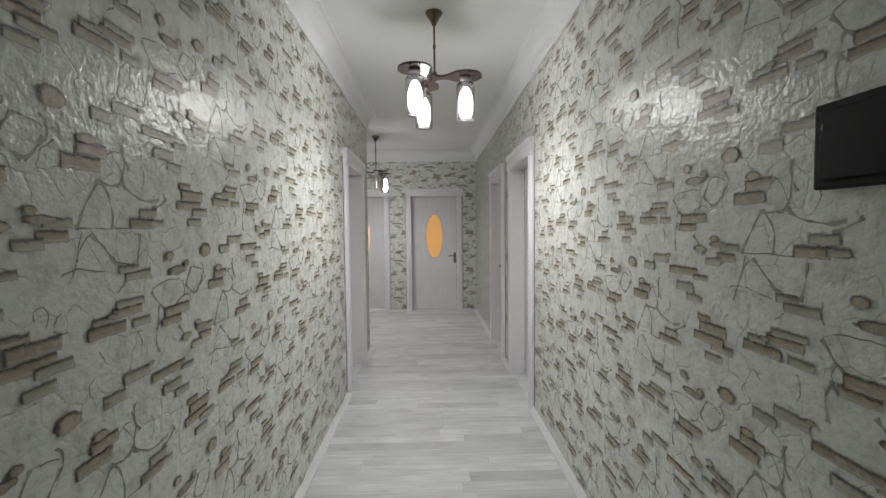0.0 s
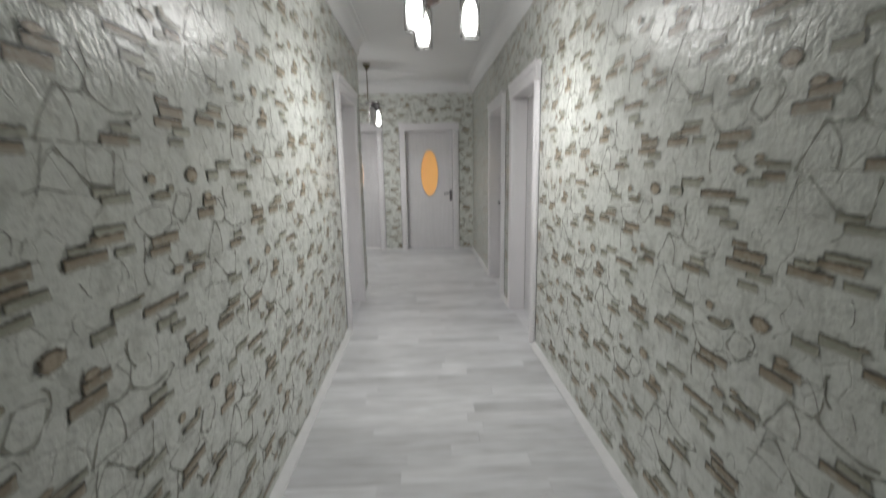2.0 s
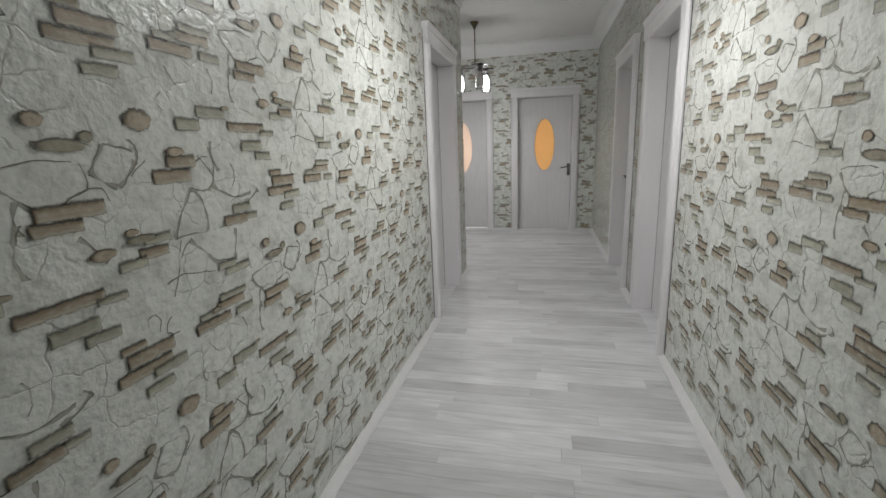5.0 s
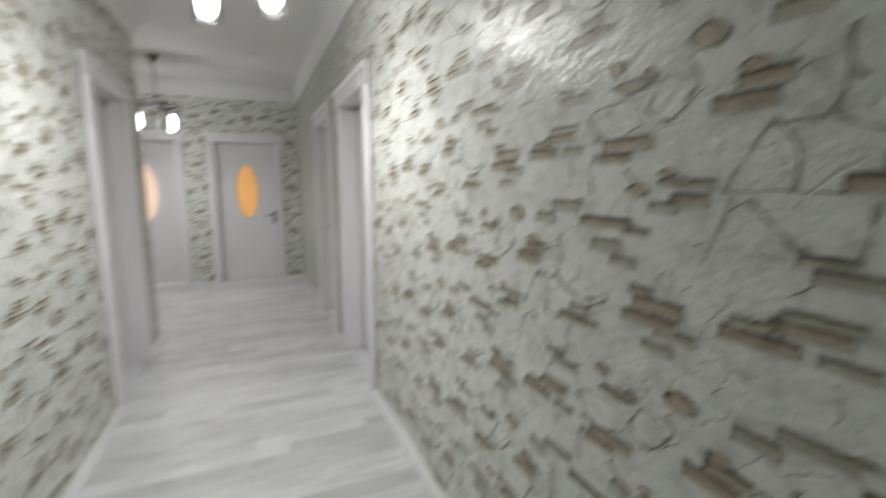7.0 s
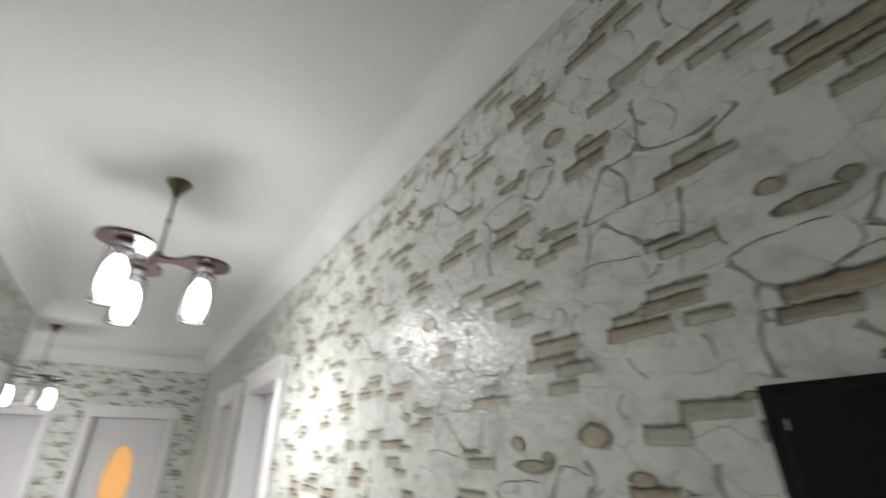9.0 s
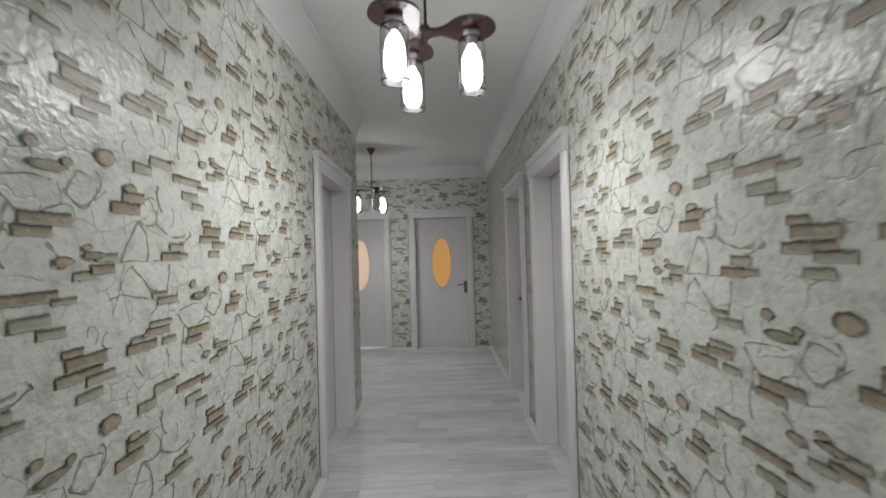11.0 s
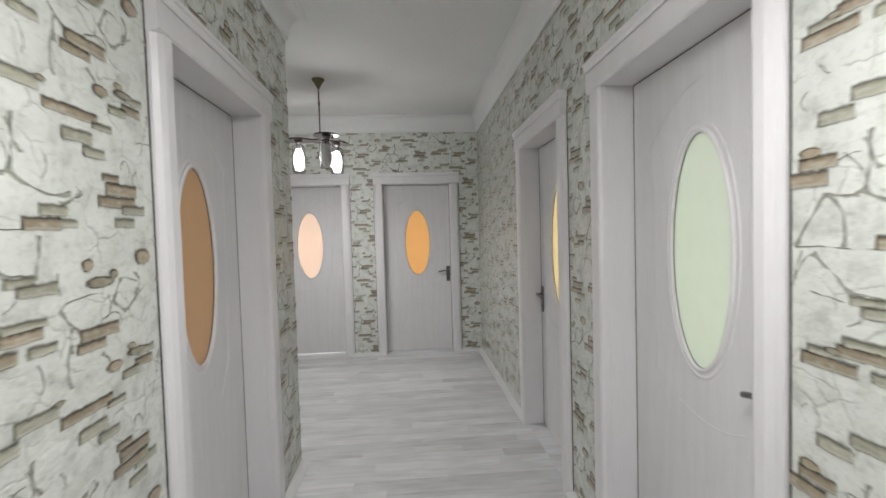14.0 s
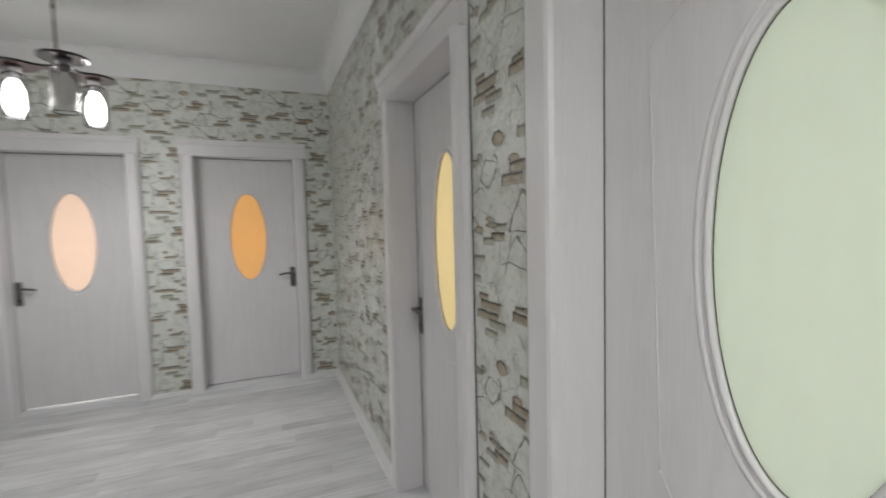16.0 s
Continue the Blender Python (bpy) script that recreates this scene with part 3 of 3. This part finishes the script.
# ---- ceiling and cornice ----
bm = bmesh.new()
box(bm, (XH - THICK, YB - THICK, CEIL), (XR + THICK, YE + THICK, CEIL + 0.15))
tagged(part("ceiling", bm, M_CEIL), "flat white painted ceiling", "ceiling", kind="structure")

COVE_H, COVE_D = CEIL - WP_TOP, 0.11


def cornice(side, u0, u1, mitre0=0, mitre1=0):
    """A cove of plaster: a small lip, a hollow curve, a small lip."""
    o, du, out = SIDES[side]
    prof = [(0.0, WP_TOP), (0.012, WP_TOP), (0.014, WP_TOP + 0.012)]
    prof += [(0.016 + (COVE_D - 0.028) * (1 - math.cos(a)), WP_TOP + 0.014 + (COVE_H - 0.026) * math.sin(a)) for a in [math.pi / 2 * k / 8 for k in range(9)]]
    prof += [(COVE_D, CEIL - 0.01), (COVE_D, CEIL - 0.0005), (0.0, CEIL - 0.0005)]
    bm = bmesh.new()
    ends = [[bm.verts.new(o + du * (u + k * d) + out * (d + 0.0005) + Vector((0, 0, z))) for d, z in prof] for u, k in ((u0, -mitre0), (u1, mitre1))]
    for k in range(len(prof)):
        j = (k + 1) % len(prof)
        bm.faces.new((ends[0][k], ends[0][j], ends[1][j], ends[1][k]))
    bm.faces.new(ends[0])
    bm.faces.new(ends[1])
    tagged(part("cornice", bm, M_CEIL), "white plaster cove cornice under the ceiling", "cornice", kind="structure")


cornice("W", YB, YC, 0, 1)
cornice("E", -YE, -YB)
cornice("N", XH, XR)
cornice("S", -XL, -XH, 1, 0)
cornice("H", YC, YE)
cornice("B", -XR, -XL)

# ---- skirting ----


def skirting(side, u0, u1):
    o, du, out = SIDES[side]
    prof = [(0.0, 0.0), (0.045, 0.0), (0.045, 0.004), (0.041, 0.009), (0.032, 0.011), (0.016, 0.017), (0.006, 0.023), (0.0, 0.025)]
    bm = bmesh.new()
    ends = [[bm.verts.new(o + du * u + out * (d + 0.0005) + Vector((0, 0, z + 0.0005))) for d, z in prof] for u in (u0, u1)]
    for k in range(len(prof)):
        j = (k + 1) % len(prof)
        bm.faces.new((ends[0][k], ends[0][j], ends[1][j], ends[1][k]))
    bm.faces.new(ends[0])
    bm.faces.new(ends[1])
    tagged(part("baseboard", bm, M_SKIRT), "low white moulded skirting strip", "skirting", kind="structure")


for side, lo, hi in (("W", YB, YC), ("E", -YE, -YB), ("N", XH, XR), ("S", -XL, -XH), ("H", YC, YE), ("B", -XR, -XL)):
    at = lo
    for c, w, h in sorted(holes_on(side)):
        skirting(side, at, c - w / 2 + 0.03 - 0.07)
        at = c + w / 2 - 0.03 + 0.07
    skirting(side, at, hi)

# ---- doors ----
PROUD, RECESS, LEAF_T = 0.038, 0.112, 0.04
OVAL_Z, OVAL_W, OVAL_H = 1.287, 0.148, 0.382


def leaf_mesh(width, ox, gap, oz):
    """A door leaf with an oval light cut through it."""
    bm = bmesh.new()
    hw, lo, hi = width / 2 - 0.0036, 0.006 + gap, OPEN_H - 0.004
    corners = [math.atan2(z - oz, x - ox) for x in (-hw, hw) for z in (lo, hi)]
    angles = sorted([2 * math.pi * k / 64 - math.pi for k in range(64)] + corners)
    loops = []
    for y in (RECESS, RECESS + LEAF_T):
        inner, outer = [], []
        for a in angles:
            c, s = math.cos(a), math.sin(a)
            f = 1 / math.sqrt((c / OVAL_W) ** 2 + (s / OVAL_H) ** 2)
            inner.append(bm.verts.new((ox + f * c, y, oz + f * s)))
            g = min(((hw - ox) / c) if c > 1e-6 else ((-hw - ox) / c) if c < -1e-6 else 1e9, ((hi - oz) / s) if s > 1e-6 else ((lo - oz) / s) if s < -1e-6 else 1e9)
            outer.append(bm.verts.new((ox + g * c, y, oz + g * s)))
        loops.append((inner, outer))
    m_ = len(angles)
    for k in range(m_):
        j = (k + 1) % m_
        (ia, oa), (ib, ob_) = loops
        bm.faces.new((ia[k], oa[k], oa[j], ia[j]))
        bm.faces.new((ib[k], ib[j], ob_[j], ob_[k]))
        bm.faces.new((ia[k], ia[j], ib[j], ib[k]))
        bm.faces.new((oa[k], ob_[k], ob_[j], oa[j]))
    return bm


def oval_ring(profile, ox, oz, steps=72):
    """A moulding round the oval: profile of (outward, towards the viewer)."""
    bm = bmesh.new()
    rings = []
    for k in range(steps):
        a = 2 * math.pi * k / steps
        nx, nz = math.cos(a) / OVAL_W, math.sin(a) / OVAL_H
        ln = math.hypot(nx, nz)
        rings.append([bm.verts.new((ox + OVAL_W * math.cos(a) + nx / ln * d, RECESS - h, oz + OVAL_H * math.sin(a) + nz / ln * d)) for d, h in profile])
    for k in range(steps):
        a, b = rings[k], rings[(k + 1) % steps]
        for q in range(len(profile)):
            r = (q + 1) % len(profile)
            bm.faces.new((a[q], a[r], b[r], b[q]))
    return bm


def curve_points(fn, n_=28):
    return [fn(k / (n_ - 1)) for k in range(n_)]


def door(name, key, pane, lamp_watts, handle_side, label, gap=0.0, ox=0.0, inset=0.034, oz=OVAL_Z):
    side, c, width, case = DOORS[key]
    m = {"N": pose(c, YE, 0, 0, 0, 0), "E": pose(XR, c, 0, 0, 0, -90), "W": pose(XL, c, 0, 0, 0, 90)}[side]
    root = tagged(new(name), label, "door", kind="structure")
    hw = width / 2
    # casing: rounded legs, a taller head with a crown
    for s, broad in zip((-1, 1), case):
        prof = [(0.0, 0.0), (0.0, -PROUD + 0.014), (0.006, -PROUD + 0.004), (0.016, -PROUD), (broad - 0.03, -PROUD + 0.003), (broad - 0.012, -PROUD + 0.012), (broad - 0.003, -PROUD + 0.026), (broad, -0.012), (broad, 0.0)]
        bm = bmesh.new()
        ends = [[bm.verts.new((s * (hw + a), b, z)) for a, b in prof] for z in (0.0, OPEN_H)]
        for k in range(len(prof)):
            j = (k + 1) % len(prof)
            bm.faces.new((ends[0][k], ends[0][j], ends[1][j], ends[1][k]))
        bm.faces.new(ends[0])
        bm.faces.new(ends[1])
        part("casing_leg", bm, M_TRIM, root)
        # dark strip in place of the shade in the open joint along the paper
        bm = bmesh.new()
        edge = s * (hw + broad)
        box(bm, (min(edge + s * 0.0002, edge + s * 0.004), -0.003, 0.001), (max(edge + s * 0.0002, edge + s * 0.004), -0.0003, OPEN_H + 0.085))
        part("joint_shade", bm, M_SHADE_DARK, root, "dark strip for the shade in the joint beside the casing")
        # added grey strip that draws the shaded gap between leaf and jamb
        bm = bmesh.new()
        box(bm, (min(s * (hw - 0.0035), s * (hw - 0.0003)), RECESS - 0.002, 0.002), (max(s * (hw - 0.0035), s * (hw - 0.0003)), RECESS + 0.02, OPEN_H - 0.004))
        part("seam_shade", bm, M_SHADE_GREY, root, "grey strip for the shade in the gap round the leaf")
    bm = bmesh.new()
    head = [(0.0, OPEN_H), (-PROUD + 0.006, OPEN_H), (-PROUD, OPEN_H + 0.008), (-PROUD + 0.001, OPEN_H + 0.085), (-PROUD + 0.004, OPEN_H + 0.09), (0.0, OPEN_H + 0.09)]
    extruded(bm, head, "x", -hw - case[0] - 0.002, hw + case[1] + 0.002)
    part("casing_head", bm, M_TRIM, root)
    bm = bmesh.new()
    crown = [(0.0, OPEN_H + 0.0905), (-PROUD - 0.002, OPEN_H + 0.0905), (-PROUD - 0.005, OPEN_H + 0.1), (-PROUD - 0.006, OPEN_H + 0.112), (-PROUD - 0.011, OPEN_H + 0.12), (-PROUD - 0.011, OPEN_H + 0.13), (0.0, OPEN_H + 0.13)]
    extruded(bm, crown, "x", -hw - case[0] - 0.008, hw + case[1] + 0.008)
    part("crown", bm, M_TRIM, root)
    # jambs
    for s in (-1, 1):
        bm = bmesh.new()
        box(bm, (min(s * hw, s * (hw + 0.029)), 0.0005, 0.0), (max(s * hw, s * (hw + 0.029)), THICK - 0.002, OPEN_H))
        part("jamb", bm, M_TRIM, root)
    bm = bmesh.new()
    box(bm, (-hw - 0.029, 0.0005, OPEN_H + 0.0005), (hw + 0.029, THICK - 0.002, OPEN_H + 0.029))
    part("jamb_head", bm, M_TRIM, root)
    # the same shade strip along the top of the leaf
    bm = bmesh.new()
    box(bm, (-hw + 0.004, RECESS - 0.002, OPEN_H - 0.0038), (hw - 0.004, RECESS + 0.02, OPEN_H - 0.0003))
    part("seam_shade", bm, M_SHADE_GREY, root, "grey strip for the shade in the gap round the leaf")
    # leaf and its oval light
    leaf = part("leaf", leaf_mesh(width, ox, gap, oz), M_DOOR, root)
    part("oval_bead", oval_ring([(-0.003, -0.004), (-0.003, 0.003), (0.001, 0.007), (0.006, 0.0065), (0.010, 0.003), (0.011, -0.002)], ox, oz), M_TRIM, leaf, smooth=True)
    # thin dark ring that stands for the bead's shadow at the pane's edge
    part("bead_shade", oval_ring([(-0.0042, -0.006), (-0.0042, -0.004), (-0.0031, -0.0035), (-0.0031, -0.006)], ox, oz), M_SHADE_GREY, leaf, "dark ring for the bead's shadow round the pane", smooth=True)
    part("oval_moulding", oval_ring([(0.020, -0.002), (0.021, 0.001), (0.025, 0.0024), (0.031, 0.0012), (0.033, -0.002)], ox, oz), M_TRIM, leaf, smooth=True)
    bm = bmesh.new()
    ring = [bm.verts.new((ox + OVAL_W * math.cos(2 * math.pi * k / 64), RECESS + 0.0065, oz + OVAL_H * math.sin(2 * math.pi * k / 64))) for k in range(64)]
    f = bm.faces.new(ring)
    more = bmesh.ops.extrude_face_region(bm, geom=[f])
    bmesh.ops.translate(bm, verts=[v for v in more["geom"] if isinstance(v, bmesh.types.BMVert)], vec=(0, 0.006, 0))
    part("glass_pane", bm, pane, leaf, "frosted oval pane lit from the room behind")
    # pressed lines of the leaf: a sweep above and below the oval, and a short stroke
    hs = handle_side
    for fn in (lambda t: (-hs * (0.27 - 0.30 * t), RECESS - 0.0005, 1.70 + 0.16 * math.sin(t * math.pi / 2)),
               lambda t: (-hs * (0.10 - 0.38 * t), RECESS - 0.0005, 0.79 - 0.035 * math.sin(t * math.pi) + 0.04 * t * t),
               lambda t: (-hs * (0.24 - 0.08 * t), RECESS - 0.0005, 0.86 - 0.13 * t),
               lambda t: (-hs * (0.27 - 0.03 * t), RECESS - 0.0005, 1.70 - 0.84 * t),
               lambda t: (hs * 0.33, RECESS - 0.0005, 0.95 + 0.85 * t)):
        bm = bmesh.new()
        tube(bm, curve_points(fn), 0.0026, 6, 0.5)
        part("pressed_line", bm, M_DOOR, leaf, smooth=True)
    # handle
    hx = hs * (hw - inset)
    bm = bmesh.new()
    box(bm, (hx - 0.022, RECESS - 0.009, 0.82), (hx + 0.022, RECESS - 0.0005, 1.0), 0.003)
    part("handle_plate", bm, M_STEEL, leaf, "smoked steel plate")
    bm = bmesh.new()
    pts = [(hx, RECESS - 0.009, 0.945), (hx, RECESS - 0.038, 0.945), (hx - hs * 0.012, RECESS - 0.047, 0.946), (hx - hs * 0.05, RECESS - 0.048, 0.949), (hx - hs * 0.1, RECESS - 0.046, 0.941), (hx - hs * 0.118, RECESS - 0.045, 0.936)]
    tube(bm, pts, 0.009, 10)
    part("lever", bm, M_STEEL, leaf, "smoked steel lever", smooth=True)
    bm = bmesh.new()
    lathe(bm, [(0.0, 0.0), (0.008, 0.0), (0.008, 0.004), (0.0, 0.004)], 12)
    bmesh.ops.rotate(bm, verts=bm.verts, cent=(0, 0, 0), matrix=Matrix.Rotation(math.pi / 2, 3, "X"))
    bmesh.ops.translate(bm, verts=bm.verts, vec=(hx, RECESS - 0.0088, 0.86))
    part("keyhole", bm, M_BLACK, leaf)
    bm = bmesh.new()
    box(bm, (-hw + 0.0005, 0.0005, -0.0095), (hw - 0.0005, THICK - 0.002, -0.0005))
    part("threshold", bm, M_PLANK, root, "laminate threshold")
    root.matrix_basis = m
    # the lit room behind, closed
    bm = bmesh.new()
    depth = 1.2
    for lo, hi in (((-0.75, depth, 0), (0.75, depth + 0.05, 2.4)), ((-0.8, THICK, 0), (-0.75, depth + 0.05, 2.4)), ((0.75, THICK, 0), (0.8, depth + 0.05, 2.4)), ((-0.8, THICK, 2.4), (0.8, depth + 0.05, 2.45)), ((-0.8, THICK, -0.05), (0.8, depth + 0.05, -0.001))):
        box(bm, lo, hi)
    room = tagged(part("room_shell_" + key, bm, M_ROOM), "plain plastered side room behind the door", "room", kind="structure")
    room.matrix_basis = m
    lamp = bpy.data.lights.new("room_light", "AREA")
    lamp.shape, lamp.size, lamp.size_y, lamp.energy, lamp.color = "RECTANGLE", 0.9, 1.3, lamp_watts, (1.0, 0.98, 0.96)
    ob = new("room_light", lamp)
    ob.matrix_world = m @ look((0, depth - 0.05, 1.25), (0, 0, 1.25))
    return root


DOOR_LABEL = "closed white ash-foil door with frosted oval glass, "
door("door_1", "end", frosted("orange_glass", (0.87, 0.63, 0.35)), 14, 1, DOOR_LABEL + "glowing orange")
door("door_2", "hall", frosted("peach_glass", (0.93, 0.80, 0.71)), 16, -1, DOOR_LABEL + "glowing peach pink", gap=0.016)
door("door_3", "near_right", frosted("pale_green_glass", (0.79, 0.84, 0.76)), 12, 1, DOOR_LABEL + "glowing pale green", ox=0.008, inset=0.03, oz=1.311)
door("door_4", "far_right", frosted("straw_glass", (0.87, 0.78, 0.55)), 16, -1, DOOR_LABEL + "glowing straw yellow")
door("door_5", "left", frosted("amber_glass", (0.70, 0.535, 0.375)), 8, -1, DOOR_LABEL + "dull amber", ox=-0.001)

# ---- pendant lamps ----
ARM, DISC_R = 0.19, 0.102


def lobe_mesh(z):
    """One lobe: a disc on a tapering neck from the hub, bevelled at the edge."""
    bm = bmesh.new()
    line = [(0.0, -0.035)]
    for k in range(9):
        t = k / 8
        line.append((0.02 + t * 0.08, -0.035 + 0.012 * math.sin(t * math.pi) - 0.018 * t * t))
    for k in range(41):
        a = -(math.pi - 0.53) + (2 * math.pi - 1.06) * k / 40
        line.append((ARM + DISC_R * math.cos(a), DISC_R * math.sin(a)))
    line += [(x, -y) for x, y in reversed(line[:10])]
    bottom = [bm.verts.new((x, y, z)) for x, y in line]
    top = [bm.verts.new((x, y, z + 0.012)) for x, y in line]
    bm.faces.new(bottom)
    bm.faces.new(top)
    for k in range(len(line)):
        j = (k + 1) % len(line)
        bm.faces.new((bottom[k], bottom[j], top[j], top[k]))
    return bm


def pendant(x, y, plate_z, turn, lit, power, label):
    root = tagged(new("pendant_lamp"), label, "pendant lamp", group="ceiling pendants")
    bm = bmesh.new()
    lathe(bm, [(0.052, CEIL - 0.001), (0.054, CEIL - 0.006), (0.050, CEIL - 0.014), (0.034, CEIL - 0.035), (0.020, CEIL - 0.06), (0.012, CEIL - 0.078), (0.008, CEIL - 0.082)], 32)
    part("canopy", bm, M_BRASS, root, "antique brass cone", smooth=True)
    bm = bmesh.new()
    lathe(bm, [(0.006, CEIL - 0.083), (0.006, CEIL - 0.19), (0.010, CEIL - 0.195), (0.010, CEIL - 0.215), (0.006, CEIL - 0.22), (0.006, plate_z + 0.013)], 14)
    part("rod", bm, M_BRASS, root, smooth=True)
    bm = bmesh.new()
    lathe(bm, [(0.016, plate_z + 0.0365), (0.016, plate_z + 0.013), (0.016, plate_z + 0.0125)], 16)
    part("hub", bm, M_BRASS, root)
    for k in range(3):
        a = radians(turn + 120 * k)
        c, s = math.cos(a), math.sin(a)
        bm = lobe_mesh(plate_z)
        bmesh.ops.translate(bm, verts=bm.verts, vec=(0, 0, 0.0006 * k))
        bmesh.ops.rotate(bm, verts=bm.verts, cent=(0, 0, 0), matrix=Matrix.Rotation(a, 3, "Z"))
        lobe = part("wooden_lobe", bm, M_MAHOG, root, "dark glossy mahogany disc")
        at = (ARM * c, ARM * s, plate_z)
        bm = bmesh.new()
        lathe(bm, [(0.034, -0.0005), (0.036, -0.012), (0.030, -0.02), (0.022, -0.024), (0.021, -0.06), (0.017, -0.064)], 24, at)
        part("socket", bm, M_STEEL, lobe, "dark metal socket", smooth=True)
        bm = bmesh.new()
        lathe(bm, [(0.0225, -0.026), (0.040, -0.034), (0.054, -0.046), (0.057, -0.062), (0.057, -0.252), (0.054, -0.260), (0.0515, -0.258), (0.054, -0.250), (0.054, -0.064), (0.051, -0.049), (0.038, -0.038), (0.0225, -0.030)], 36, at)
        jar = part("glass_jar", bm, M_GLASS, lobe, "clear glass jar shade", smooth=True)
        jar.visible_shadow = False
        on = k in lit
        bm = bmesh.new()
        lathe(bm, [(0.016, -0.064), (0.023, -0.078), (0.034, -0.098), (0.041, -0.128), (0.043, -0.176), (0.040, -0.214), (0.028, -0.238), (0.0, -0.246)], 20, at)
        bulb = part("bulb", bm, M_LIT if on else M_OPAL, lobe, "glowing white bulb" if on else "unlit bulb", smooth=True)
        bulb.visible_shadow = not on
        if on:
            lamp = bpy.data.lights.new("bulb_light", "POINT")
            lamp.energy, lamp.color, lamp.shadow_soft_size = BULB_WATTS * power, BULB_COLOUR, 0.03
            new("bulb_light", lamp).location = (x + at[0], y + at[1], at[2] - 0.17)
            lamp = bpy.data.lights.new("bulb_end_light", "SPOT")
            lamp.energy, lamp.color, lamp.shadow_soft_size, lamp.spot_size, lamp.spot_blend = 4 * BULB_DOWN_WATTS * power, BULB_COLOUR, 0.03, radians(172), 0.9
            new("bulb_end_light", lamp).location = (x + at[0], y + at[1], at[2] - 0.17)
    root.matrix_basis = pose(x, y, 0)
    return root


pendant(0.0, 2.597, 2.338, -8, (0, 1, 2), 1.0, "three-lobed mahogany pendant with three lit glass jars")
pendant(-0.80, 6.15, 2.215, -65, (1, 2), 1.1, "three-lobed mahogany pendant with two lit jars, one dark")

# ---- fuse box on the corridor wall ----
root = tagged(new("fuse_box"), "flat black plastic fuse box mounted on the wall", "fuse box")
bm = bmesh.new()
box(bm, (-0.128, -0.028, -0.083), (0.128, -0.0005, 0.083), 0.005)
part("frame", bm, M_BLACK, root)
bm = bmesh.new()
box(bm, (-0.108, -0.036, -0.066), (0.118, -0.0283, 0.066), 0.004, 3)
part("cover", bm, M_BLACK, root, "hinged black cover")
bm = bmesh.new()
box(bm, (-0.1012, -0.0372, 0.03), (-0.1, -0.0363, 0.042))
part("indicator_mark", bm, M_TRIM, root, "small white mark")
root.matrix_basis = pose(XR, 0.58, 1.563, 0, 0, -90)

# ---- floor ----
bm = bmesh.new()
box(bm, (XH - THICK, YB - THICK, -0.15), (XR + THICK, YE + THICK, -0.01))
floor = tagged(part("floor", bm, M_UNDER), "pale bleached-oak laminate floor", "floor", kind="structure")
ROW = 0.093
bm = bmesh.new()
box(bm, (-0.5, -0.5, -1), (0.5, 0.5, 0))
for v in bm.verts:
    if v.co.z > -0.5:
        v.co.x *= 0.9985
        v.co.y *= 0.992
for_plank = bpy.data.meshes.new("plank")
bmesh.ops.recalc_face_normals(bm, faces=bm.faces)
bm.to_mesh(for_plank)
bm.free()
for_plank.materials.append(M_PLANK)
rng = random.Random(11)
row, y = 0, YB
while y < YE:
    y1 = min(y + ROW, YE)
    x0 = XH if y1 > YC + 0.02 else XL
    x = x0
    first = True
    while x < XR - 0.001:
        length = rng.uniform(0.25, 1.0) if first else rng.choice((0.62, 0.8, 1.0, 1.2)) * rng.uniform(0.92, 1.08)
        first = False
        x1 = min(x + length, XR)
        if XR - x1 < 0.12:
            x1 = XR
        ob = new("plank", for_plank)
        ob.parent = floor
        ob.location = ((x + x1) / 2, (y + y1) / 2, 0)
        ob.scale = (x1 - x, y1 - y, 0.0095)
        x = x1
    y, row = y1, row + 1
